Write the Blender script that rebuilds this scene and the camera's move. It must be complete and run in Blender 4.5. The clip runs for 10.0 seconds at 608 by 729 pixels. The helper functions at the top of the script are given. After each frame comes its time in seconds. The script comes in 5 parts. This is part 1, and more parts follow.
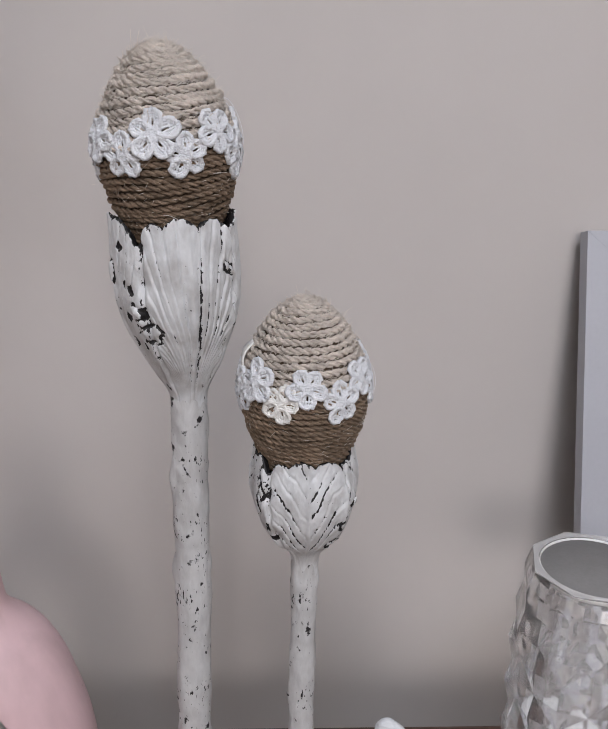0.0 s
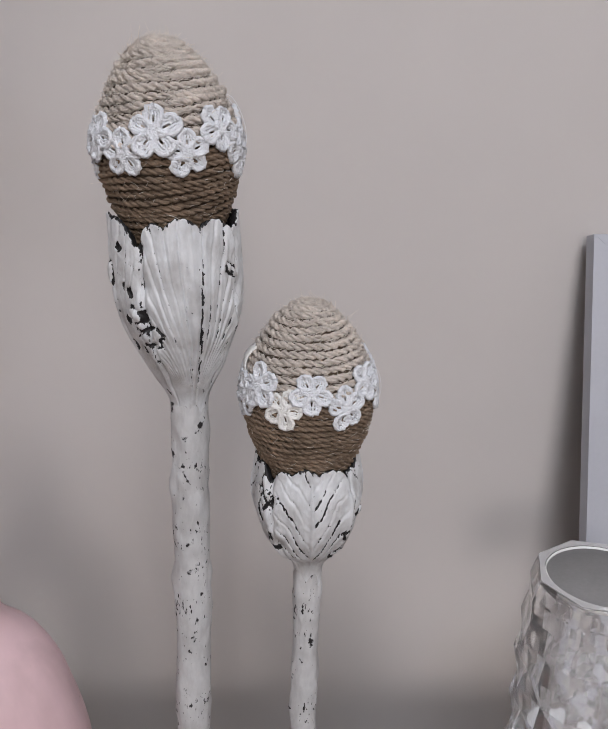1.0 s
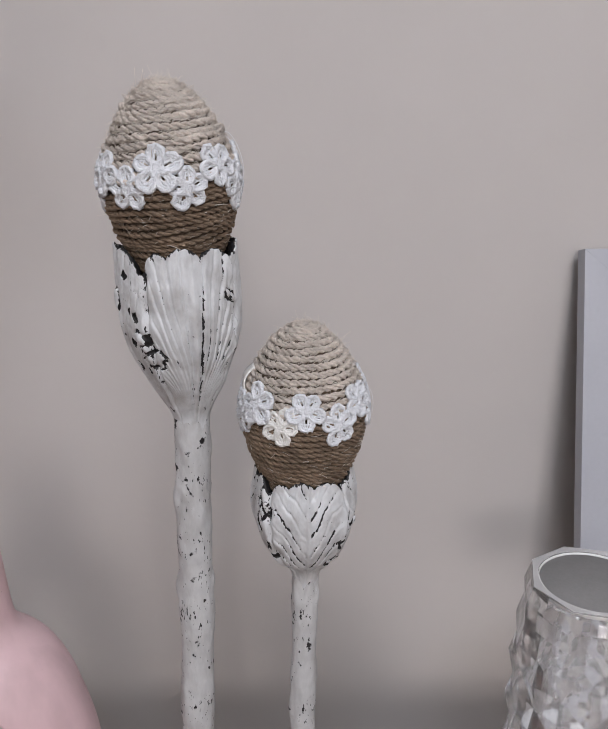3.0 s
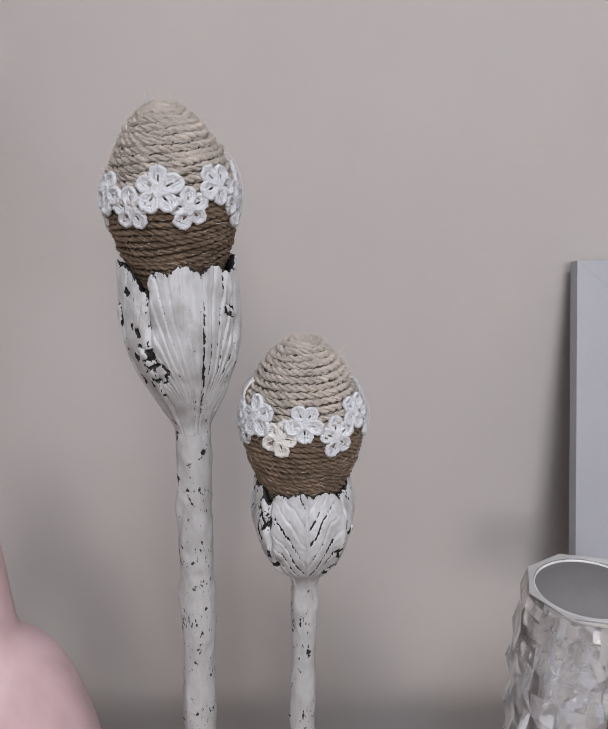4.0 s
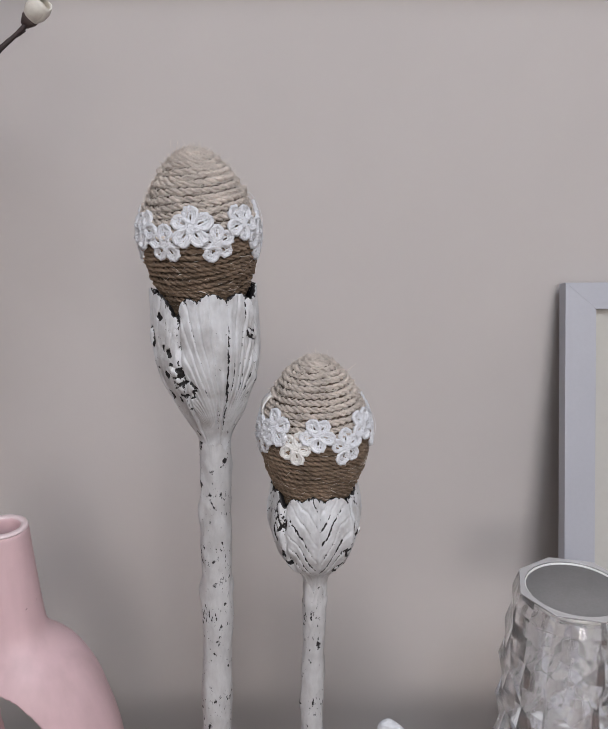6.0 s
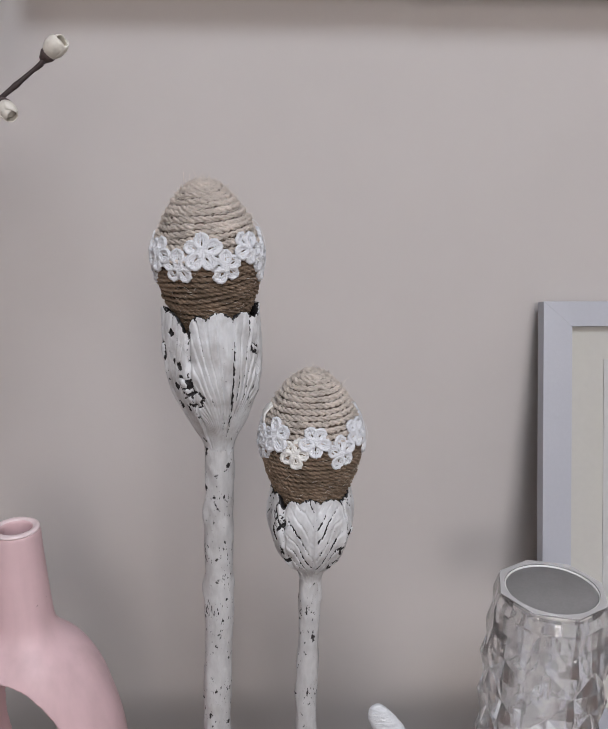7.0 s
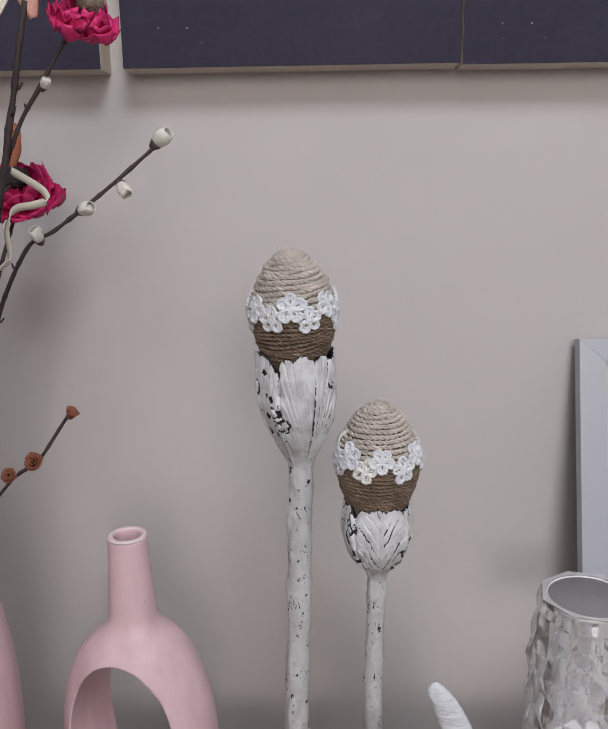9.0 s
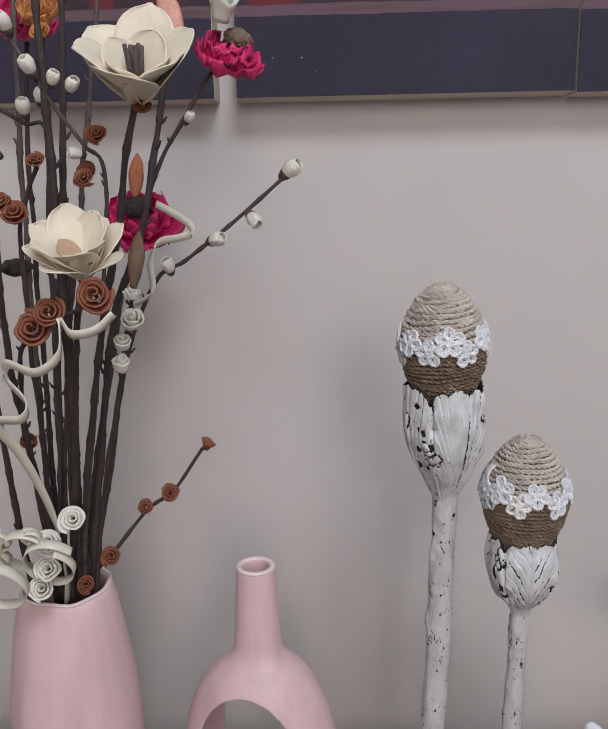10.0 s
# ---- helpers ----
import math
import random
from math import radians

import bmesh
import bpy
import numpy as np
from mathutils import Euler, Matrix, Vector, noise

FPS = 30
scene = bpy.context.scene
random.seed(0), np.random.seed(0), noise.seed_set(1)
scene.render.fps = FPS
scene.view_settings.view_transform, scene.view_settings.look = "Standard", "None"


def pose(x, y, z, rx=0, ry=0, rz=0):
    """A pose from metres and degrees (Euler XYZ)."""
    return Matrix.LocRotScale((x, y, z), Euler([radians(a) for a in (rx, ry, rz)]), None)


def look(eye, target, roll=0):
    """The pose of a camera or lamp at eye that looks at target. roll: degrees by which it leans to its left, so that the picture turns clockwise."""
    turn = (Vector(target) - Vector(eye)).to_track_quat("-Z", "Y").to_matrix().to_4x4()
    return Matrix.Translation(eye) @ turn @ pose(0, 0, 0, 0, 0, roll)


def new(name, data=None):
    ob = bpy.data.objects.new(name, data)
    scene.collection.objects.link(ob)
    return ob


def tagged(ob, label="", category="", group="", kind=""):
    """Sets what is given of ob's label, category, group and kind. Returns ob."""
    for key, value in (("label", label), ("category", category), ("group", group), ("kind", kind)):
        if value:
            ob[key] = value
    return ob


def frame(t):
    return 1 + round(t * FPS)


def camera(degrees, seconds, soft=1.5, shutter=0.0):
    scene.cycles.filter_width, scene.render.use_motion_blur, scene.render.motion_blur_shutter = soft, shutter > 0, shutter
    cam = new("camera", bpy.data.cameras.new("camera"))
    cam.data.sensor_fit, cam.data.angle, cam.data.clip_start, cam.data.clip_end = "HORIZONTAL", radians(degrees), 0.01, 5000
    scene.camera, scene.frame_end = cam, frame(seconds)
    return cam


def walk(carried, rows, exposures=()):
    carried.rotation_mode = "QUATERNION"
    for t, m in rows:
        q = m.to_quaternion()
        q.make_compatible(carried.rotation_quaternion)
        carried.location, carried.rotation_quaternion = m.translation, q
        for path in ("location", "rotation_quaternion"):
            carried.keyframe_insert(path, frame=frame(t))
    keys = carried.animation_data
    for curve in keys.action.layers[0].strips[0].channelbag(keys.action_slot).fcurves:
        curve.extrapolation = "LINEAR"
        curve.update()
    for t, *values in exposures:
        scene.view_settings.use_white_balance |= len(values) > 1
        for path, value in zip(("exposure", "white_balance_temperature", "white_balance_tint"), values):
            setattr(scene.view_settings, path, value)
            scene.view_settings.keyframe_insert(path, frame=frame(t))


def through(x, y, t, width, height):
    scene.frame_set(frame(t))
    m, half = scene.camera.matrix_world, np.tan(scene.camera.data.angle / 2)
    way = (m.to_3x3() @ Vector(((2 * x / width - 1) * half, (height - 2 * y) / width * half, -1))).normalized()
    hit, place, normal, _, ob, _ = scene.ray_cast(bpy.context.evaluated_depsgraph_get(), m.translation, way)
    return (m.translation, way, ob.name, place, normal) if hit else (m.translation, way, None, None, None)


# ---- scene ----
cam = camera(43.7, 10.0, 1.05)
PATH = [
    (0, (-0.004, -0.012, 0.496), (0.023, 1.882, -0.146), -0.0),
    (0.5, (-0.003, -0.006, 0.493), (0.024, 1.889, -0.145), 0.0),
    (1, (-0.006, -0.003, 0.493), (0.023, 1.895, -0.138), 0.2),
    (1.5, (-0.006, -0.005, 0.495), (0.021, 1.895, -0.13), 0.3),
    (2, (-0.007, -0.007, 0.498), (0.021, 1.893, -0.127), 0.3),
    (2.2, (-0.006, -0.01, 0.498), (0.017, 1.89, -0.124), 0.2),
    (3.3, (0.0, -0.023, 0.508), (0.013, 1.878, -0.112), -0.5),
    (3.5, (-0.001, -0.025, 0.508), (0.021, 1.878, -0.106), -0.5),
    (4, (-0.001, -0.029, 0.511), (0.016, 1.879, -0.087), -0.6),
    (4.5, (-0.004, -0.032, 0.514), (0.013, 1.877, -0.084), -0.6),
    (5, (-0.008, -0.038, 0.514), (0.008, 1.871, -0.081), -0.7),
    (5.5, (-0.008, -0.05, 0.52), (0.008, 1.862, -0.065), -0.6),
    (5.7, (-0.009, -0.057, 0.523), (0.011, 1.858, -0.057), -0.5),
    (6.8, (-0.017, -0.095, 0.535), (0.05, 1.828, -0.012), 0.3),
    (7, (-0.02, -0.103, 0.538), (0.052, 1.821, -0.003), 0.4),
    (7.2, (-0.026, -0.112, 0.544), (0.049, 1.814, 0.001), 0.6),
    (7.5, (-0.023, -0.126, 0.542), (0.022, 1.804, 0.017), 0.3),
    (7.8, (-0.012, -0.142, 0.54), (-0.024, 1.791, 0.052), -0.3),
    (8, (-0.013, -0.155, 0.552), (-0.053, 1.782, 0.054), -0.2),
    (8.2, (-0.015, -0.176, 0.559), (-0.085, 1.763, 0.074), -0.4),
    (8.5, (-0.03, -0.191, 0.557), (-0.115, 1.749, 0.076), -0.4),
    (8.8, (-0.035, -0.195, 0.563), (-0.095, 1.748, 0.091), -0.6),
    (9, (-0.039, -0.196, 0.568), (-0.087, 1.748, 0.1), -0.8),
    (9.3, (-0.074, -0.204, 0.571), (-0.107, 1.743, 0.112), -0.7),
    (9.5, (-0.101, -0.207, 0.572), (-0.141, 1.74, 0.118), -1.0),
    (9.8, (-0.129, -0.201, 0.579), (-0.194, 1.75, 0.134), -1.0),
    (10, (-0.134, -0.194, 0.583), (-0.223, 1.756, 0.149), -1.0),
]
walk(cam, [(t, look(eye, target, roll)) for t, eye, target, roll in PATH])

# ---- light ----
scene.view_settings.exposure = 0.0
world = bpy.data.worlds.new("sky")
scene.world = world
world.use_nodes = True
wn = world.node_tree.nodes
sky = wn.new("ShaderNodeTexSky")
sky.sky_type, sky.sun_disc, sky.sun_elevation, sky.sun_rotation = "NISHITA", False, radians(35), radians(120)
world.node_tree.links.new(sky.outputs[0], wn["Background"].inputs[0])
wn["Background"].inputs[1].default_value = 0.1


def area_lamp(name, m, size, size_y, watts, colour, shape="RECTANGLE"):
    data = bpy.data.lights.new(name, "AREA")
    data.shape, data.size, data.energy, data.color = shape, size, watts, colour
    if shape == "RECTANGLE":
        data.size_y = size_y
    ob = new(name, data)
    ob.matrix_world = m
    return ob


# main light at an assumed high window across the room, weaker cool fill at an added ceiling lamp; both unseen
area_lamp("ceiling_lamp_light", pose(0.20, -0.85, 1.93), 0.88, 0.88, 21, (0.77, 0.855, 1.0), "DISK")
area_lamp("window_light", look((0.37, -2.55, 1.34), (-0.03, 0.4, 0.36)), 0.86, 0.98, 28.2, (1.0, 0.915, 0.885))

# ---- materials ----
def surface(name, colour, rough=0.5, metal=0.0, vary=0.12, scales=(4.0, 90.0), bump=0.0, bump_scale=300.0, spec=0.5, stretch=(1, 1, 1)):
    """A principled surface in metres: base colour varied by a large and a fine noise, with fine relief."""
    mat = bpy.data.materials.new(name)
    mat.use_nodes = True
    nodes, links = mat.node_tree.nodes, mat.node_tree.links
    b = nodes["Principled BSDF"]
    b.inputs["Metallic"].default_value, b.inputs["Specular IOR Level"].default_value = metal, spec
    co = nodes.new("ShaderNodeTexCoord")
    mp = nodes.new("ShaderNodeMapping")
    mp.inputs["Scale"].default_value = stretch
    links.new(co.outputs["Object"], mp.inputs["Vector"])
    total = None
    for scale, weight in zip(scales, (0.6, 0.4)):
        n = nodes.new("ShaderNodeTexNoise")
        n.inputs["Scale"].default_value, n.inputs["Detail"].default_value = scale, 4
        links.new(mp.outputs[0], n.inputs["Vector"])
        m = nodes.new("ShaderNodeMath")
        m.operation = "MULTIPLY_ADD"
        m.inputs[1].default_value = weight
        links.new(n.outputs["Fac"], m.inputs[0])
        if total:
            links.new(total.outputs[0], m.inputs[2])
        else:
            m.inputs[2].default_value = 0.0
        total = m
    ramp = nodes.new("ShaderNodeValToRGB")
    ramp.color_ramp.elements[0].position, ramp.color_ramp.elements[1].position = 0.3, 0.7
    ramp.color_ramp.elements[0].color = (*[c * (1 - vary) for c in colour], 1)
    ramp.color_ramp.elements[1].color = (*[min(1, c * (1 + vary)) for c in colour], 1)
    links.new(total.outputs[0], ramp.inputs[0])
    links.new(ramp.outputs[0], b.inputs["Base Color"])
    r = nodes.new("ShaderNodeMapRange")
    r.inputs["To Min"].default_value, r.inputs["To Max"].default_value = max(0.02, rough - 0.08), min(1, rough + 0.08)
    links.new(total.outputs[0], r.inputs[0])
    links.new(r.outputs[0], b.inputs["Roughness"])
    if bump:
        n = nodes.new("ShaderNodeTexNoise")
        n.inputs["Scale"].default_value, n.inputs["Detail"].default_value = bump_scale, 5
        links.new(mp.outputs[0], n.inputs["Vector"])
        bp = nodes.new("ShaderNodeBump")
        bp.inputs["Strength"].default_value, bp.inputs["Distance"].default_value = 1.0, bump
        links.new(n.outputs["Fac"], bp.inputs["Height"])
        links.new(bp.outputs[0], b.inputs["Normal"])
    return mat


def math_node(mat, op, a, b=0.0, c=0.0, clamp=False):
    n = mat.node_tree.nodes.new("ShaderNodeMath")
    n.operation, n.use_clamp = op, clamp
    for slot, value in zip(n.inputs, (a, b, c)):
        if isinstance(value, (int, float)):
            slot.default_value = value
        else:
            mat.node_tree.links.new(value, slot)
    return n.outputs[0]


def noise_node(mat, scale, detail=3, stretch=(1, 1, 1)):
    nodes, links = mat.node_tree.nodes, mat.node_tree.links
    co, mp, n = nodes.new("ShaderNodeTexCoord"), nodes.new("ShaderNodeMapping"), nodes.new("ShaderNodeTexNoise")
    mp.inputs["Scale"].default_value = stretch
    n.inputs["Scale"].default_value, n.inputs["Detail"].default_value = scale, detail
    links.new(co.outputs["Object"], mp.inputs["Vector"])
    links.new(mp.outputs[0], n.inputs["Vector"])
    return n.outputs["Fac"]


def over(mat, mask, colour, rough=None):
    """Lay another colour over a surface's base colour where mask is 1."""
    nodes, links = mat.node_tree.nodes, mat.node_tree.links
    base = nodes["Principled BSDF"].inputs["Base Color"]
    mix = nodes.new("ShaderNodeMix")
    mix.data_type = "RGBA"
    links.new(mask, mix.inputs["Factor"])
    links.new(base.links[0].from_socket, mix.inputs["A"])
    mix.inputs["B"].default_value = (*colour, 1)
    links.new(mix.outputs["Result"], base)


def chipped_paint(name, base, stretch, level, wear_shade_weight, size, blob):
    """Whitewashed, distressed paint: dark undercoat shows in chips and along carved grooves; inside a cup the same dark
    stands for shade.
    """
    mat = surface(name, base, 0.55, vary=0.14, scales=(70.0, 420.0), bump=0.0004, bump_scale=500.0, stretch=(1, 1, 0.45))
    grime = math_node(mat, "MULTIPLY_ADD", math_node(mat, "SUBTRACT", noise_node(mat, 90, 6, stretch), 0.5), 4.0, 0.12, True)
    over(mat, math_node(mat, "MULTIPLY", grime, 0.8), (0.36, 0.345, 0.34))
    fine = noise_node(mat, size, 8, stretch)
    broad = noise_node(mat, 60, 3)
    att = mat.node_tree.nodes.new("ShaderNodeAttribute")
    att.attribute_name = "groove"
    value = math_node(mat, "MULTIPLY_ADD", broad, 0.6, math_node(mat, "MULTIPLY_ADD", att.outputs["Fac"], wear_shade_weight, fine))
    mask = math_node(mat, "MULTIPLY", math_node(mat, "SUBTRACT", value, level), 22.0, 0, True)
    over(mat, mask, (0.009, 0.008, 0.009))
    spots = math_node(mat, "MULTIPLY", math_node(mat, "SUBTRACT", math_node(mat, "MULTIPLY_ADD", noise_node(mat, 430, 4), 0.35, noise_node(mat, 150, 2, (1, 1, 0.7))), blob), 24.0, 0, True)
    over(mat, spots, (0.011, 0.009, 0.010))
    return mat


paint_cup = chipped_paint("chipped_white_paint_carved", (0.63, 0.64, 0.655), (1, 1, 0.8), 1.08, 0.62, 800, 0.90)
paint_stem = chipped_paint("chipped_white_paint_stem", (0.535, 0.532, 0.535), (1, 1, 0.42), 0.955, 0.15, 700, 0.835)
paint_figure = surface("chalky_white_paint", (0.64, 0.66, 0.69), 0.65, vary=0.16, scales=(40.0, 300.0), bump=0.0024, bump_scale=150.0, stretch=(0.5, 1, 1.6))
wall_paint = surface("beige_wall_paint", (0.585, 0.552, 0.535), 0.75, vary=0.025, scales=(3.0, 14.0), bump=0.00006, bump_scale=450.0, spec=0.3)
smudge = math_node(wall_paint, "MULTIPLY", math_node(wall_paint, "SUBTRACT", noise_node(wall_paint, 5.5, 3), 0.6), 3.0, 0, True)
over(wall_paint, math_node(wall_paint, "MULTIPLY", smudge, 0.25), (0.40, 0.37, 0.35))
room_paint = surface("pale_room_paint", (0.60, 0.59, 0.585), 0.8, vary=0.03, scales=(1.0, 12.0))
ceiling_paint = surface("white_ceiling_paint", (0.8, 0.79, 0.77), 0.85, vary=0.02, scales=(1.0, 20.0))
floor_wood = surface("dark_oak_floor", (0.15, 0.11, 0.08), 0.45, vary=0.25, scales=(3.0, 40.0), stretch=(1, 8, 1))
table_wood = surface("dark_walnut_table", (0.075, 0.036, 0.025), 0.32, vary=0.35, scales=(9.0, 80.0), bump=0.0003, bump_scale=200.0, stretch=(0.25, 2, 2))
# one twine in two colours: its lit top and shaded lower half are painted in
jute_lit = surface("bleached_jute_twine", (0.68, 0.60, 0.535), 0.62, vary=0.42, scales=(70.0, 900.0), bump=0.0012, bump_scale=2300.0, spec=0.6)
jute_shaded = surface("brown_jute_twine", (0.265, 0.190, 0.132), 0.7, vary=0.42, scales=(70.0, 900.0), bump=0.0012, bump_scale=2300.0, spec=0.4)
# core colour darkened to stand for the shade between the windings
egg_core = surface("dark_glued_core", (0.12, 0.088, 0.062), 0.8, vary=0.3, scales=(60.0, 400.0))
jute_fibre = surface("jute_fibre", (0.70, 0.635, 0.57), 0.8, vary=0.2, scales=(60.0, 600.0), spec=0.2)
lace_thread = surface("white_lace_thread", (0.79, 0.805, 0.84), 0.8, vary=0.06, scales=(80.0, 900.0), bump=0.0010, bump_scale=1400.0, spec=0.2)
ivory_thread = surface("ivory_lace_thread", (0.78, 0.77, 0.745), 0.8, vary=0.08, scales=(80.0, 900.0), bump=0.0005, bump_scale=1400.0, spec=0.2)
pink_glaze = surface("pink_satin_glaze", (0.70, 0.500, 0.522), 0.46, vary=0.035, scales=(18.0, 140.0), bump=0.00006, bump_scale=120.0, spec=0.35)
speck = math_node(pink_glaze, "MULTIPLY", math_node(pink_glaze, "SUBTRACT", noise_node(pink_glaze, 260, 1), 0.80), 60.0, 0, True)
over(pink_glaze, math_node(pink_glaze, "MULTIPLY", speck, 0.7), (0.16, 0.07, 0.07))
# brownish glaze streaks, made strong to stand in for dark reflections and shading
streaks = math_node(pink_glaze, "MULTIPLY", math_node(pink_glaze, "SUBTRACT", noise_node(pink_glaze, 42, 4, (1, 1, 0.10)), 0.47), 3.2, 0, True)
over(pink_glaze, math_node(pink_glaze, "MULTIPLY", streaks, 0.55), (0.46, 0.325, 0.33))
lip_glaze = surface("pale_pink_lip", (0.76, 0.63, 0.64), 0.3, vary=0.03, scales=(30.0, 200.0))
bark = surface("dark_brown_twig", (0.044, 0.029, 0.028), 0.7, vary=0.4, scales=(90.0, 500.0), bump=0.0008, bump_scale=500.0, stretch=(1, 1, 0.3))
bark_grey = surface("grey_brown_twig", (0.085, 0.062, 0.058), 0.75, vary=0.4, scales=(90.0, 500.0), bump=0.0008, bump_scale=500.0, stretch=(1, 1, 0.3))
cream_petal = surface("cream_wood_petal", (0.73, 0.665, 0.54), 0.6, vary=0.07, scales=(45.0, 300.0), bump=0.0002, bump_scale=400.0)
ivory_bud = surface("ivory_bud", (0.74, 0.71, 0.64), 0.55, vary=0.08, scales=(90.0, 500.0), bump=0.0003, bump_scale=500.0)
white_roll = surface("white_wood_shaving", (0.68, 0.66, 0.60), 0.6, vary=0.07, scales=(60.0, 500.0), bump=0.0002, bump_scale=600.0)
ribbon_mat = surface("cream_wood_ribbon", (0.66, 0.63, 0.54), 0.55, vary=0.07, scales=(60.0, 500.0))
rust_petal = surface("rust_brown_wood_petal", (0.205, 0.064, 0.032), 0.6, vary=0.25, scales=(70.0, 500.0), bump=0.0003, bump_scale=500.0)
orange_petal = surface("dried_orange_petal", (0.52, 0.21, 0.07), 0.6, vary=0.25, scales=(60.0, 400.0), bump=0.0003, bump_scale=400.0)
brown_leaf = surface("brown_bark_leaf", (0.115, 0.068, 0.042), 0.75, vary=0.35, scales=(80.0, 500.0), bump=0.0006, bump_scale=500.0)
rust_leaf = surface("dry_rust_leaf", (0.36, 0.11, 0.045), 0.6, vary=0.25, scales=(60.0, 400.0), bump=0.0003, bump_scale=400.0)
leaf_petal = surface("dry_pinkish_leaf", (0.60, 0.31, 0.25), 0.6, vary=0.3, scales=(60.0, 400.0), bump=0.0003, bump_scale=400.0)
tan_petal = surface("tan_wood_petal", (0.42, 0.28, 0.20), 0.6, vary=0.15, scales=(60.0, 400.0))
red_petal = surface("crimson_dried_petal", (0.60, 0.020, 0.145), 0.6, vary=0.3, scales=(60.0, 350.0), bump=0.0007, bump_scale=280.0)
seed_mat = surface("dark_seed_head", (0.035, 0.026, 0.024), 0.8, vary=0.5, scales=(150.0, 700.0), bump=0.001, bump_scale=900.0)
tan_seed = surface("tan_seed_head", (0.20, 0.15, 0.11), 0.8, vary=0.5, scales=(150.0, 700.0), bump=0.001, bump_scale=900.0)
silver = surface("silver_frame_paint", (0.45, 0.465, 0.515), 0.42, metal=0.15, vary=0.04, scales=(12.0, 300.0), bump=0.00005, bump_scale=600.0)
mat_board = surface("pale_print_paper", (0.53, 0.52, 0.485), 0.8, vary=0.04, scales=(9.0, 200.0))
tint = math_node(mat_board, "MULTIPLY", math_node(mat_board, "SUBTRACT", noise_node(mat_board, 9, 2), 0.5), 5.0, 0, True)
over(mat_board, math_node(mat_board, "MULTIPLY", tint, 0.3), (0.53, 0.52, 0.43))
mount_board = surface("white_mount_board", (0.52, 0.52, 0.51), 0.8, vary=0.02, scales=(9.0, 300.0))
backing = surface("grey_backing_board", (0.16, 0.15, 0.15), 0.8, vary=0.1, scales=(9.0, 200.0))
canvas_edge = surface("beige_canvas_edge", (0.62, 0.55, 0.46), 0.8, vary=0.06, scales=(10.0, 500.0), bump=0.0003, bump_scale=900.0)
brushed = surface("brushed_grey_metal", (0.245, 0.238, 0.238), 0.75, metal=0.0, vary=0.1, scales=(30.0, 500.0), spec=0.2)
white_plastic = surface("white_fixture", (0.8, 0.8, 0.79), 0.4, vary=0.02, scales=(5.0, 100.0))


def glass(name, ior, rough, tint=(1, 1, 1), clear=1.0):
    mat = bpy.data.materials.new(name)
    mat.use_nodes = True
    b = mat.node_tree.nodes["Principled BSDF"]
    b.inputs["Transmission Weight"].default_value, b.inputs["IOR"].default_value = clear, ior
    b.inputs["Roughness"].default_value, b.inputs["Base Color"].default_value = rough, (*tint, 1)
    return mat


acrylic = glass("clear_acrylic", 1.49, 0.0, (0.99, 0.985, 0.985), 0.97)
# thin cast acrylic: part of the light passes straight through it
clear, blend = acrylic.node_tree.nodes.new("ShaderNodeBsdfTransparent"), acrylic.node_tree.nodes.new("ShaderNodeMixShader")
blend.inputs[0].default_value = 0.05
acrylic.node_tree.links.new(acrylic.node_tree.nodes["Principled BSDF"].outputs[0], blend.inputs[1])
acrylic.node_tree.links.new(clear.outputs[0], blend.inputs[2])
acrylic.node_tree.links.new(blend.outputs[0], acrylic.node_tree.nodes["Material Output"].inputs[0])
def frosted(name, colour, through):
    """A thin milky film: part diffuse, part clear."""
    mat = surface(name, colour, 0.5, vary=0.04, scales=(30.0, 300.0))
    nodes, links = mat.node_tree.nodes, mat.node_tree.links
    see, mixed = nodes.new("ShaderNodeBsdfTransparent"), nodes.new("ShaderNodeMixShader")
    mixed.inputs[0].default_value = through
    links.new(nodes["Principled BSDF"].outputs[0], mixed.inputs[1])
    links.new(see.outputs[0], mixed.inputs[2])
    links.new(mixed.outputs[0], nodes["Material Output"].inputs[0])
    return mat


milky = frosted("milky_inner_film", (0.82, 0.82, 0.83), 0.93)
milky_rim = frosted("milky_rim_edge", (0.82, 0.81, 0.81), 0.60)
pane_glass = glass("thin_pane_glass", 1.45, 0.0)


def lit(name, colour, strength):
    mat = bpy.data.materials.new(name)
    mat.use_nodes = True
    b = mat.node_tree.nodes["Principled BSDF"]
    b.inputs["Emission Color"].default_value, b.inputs["Emission Strength"].default_value = (*colour, 1), strength
    return mat


lamp_glow = lit("lit_lamp_diffuser", (1.0, 0.95, 0.88), 3.0)


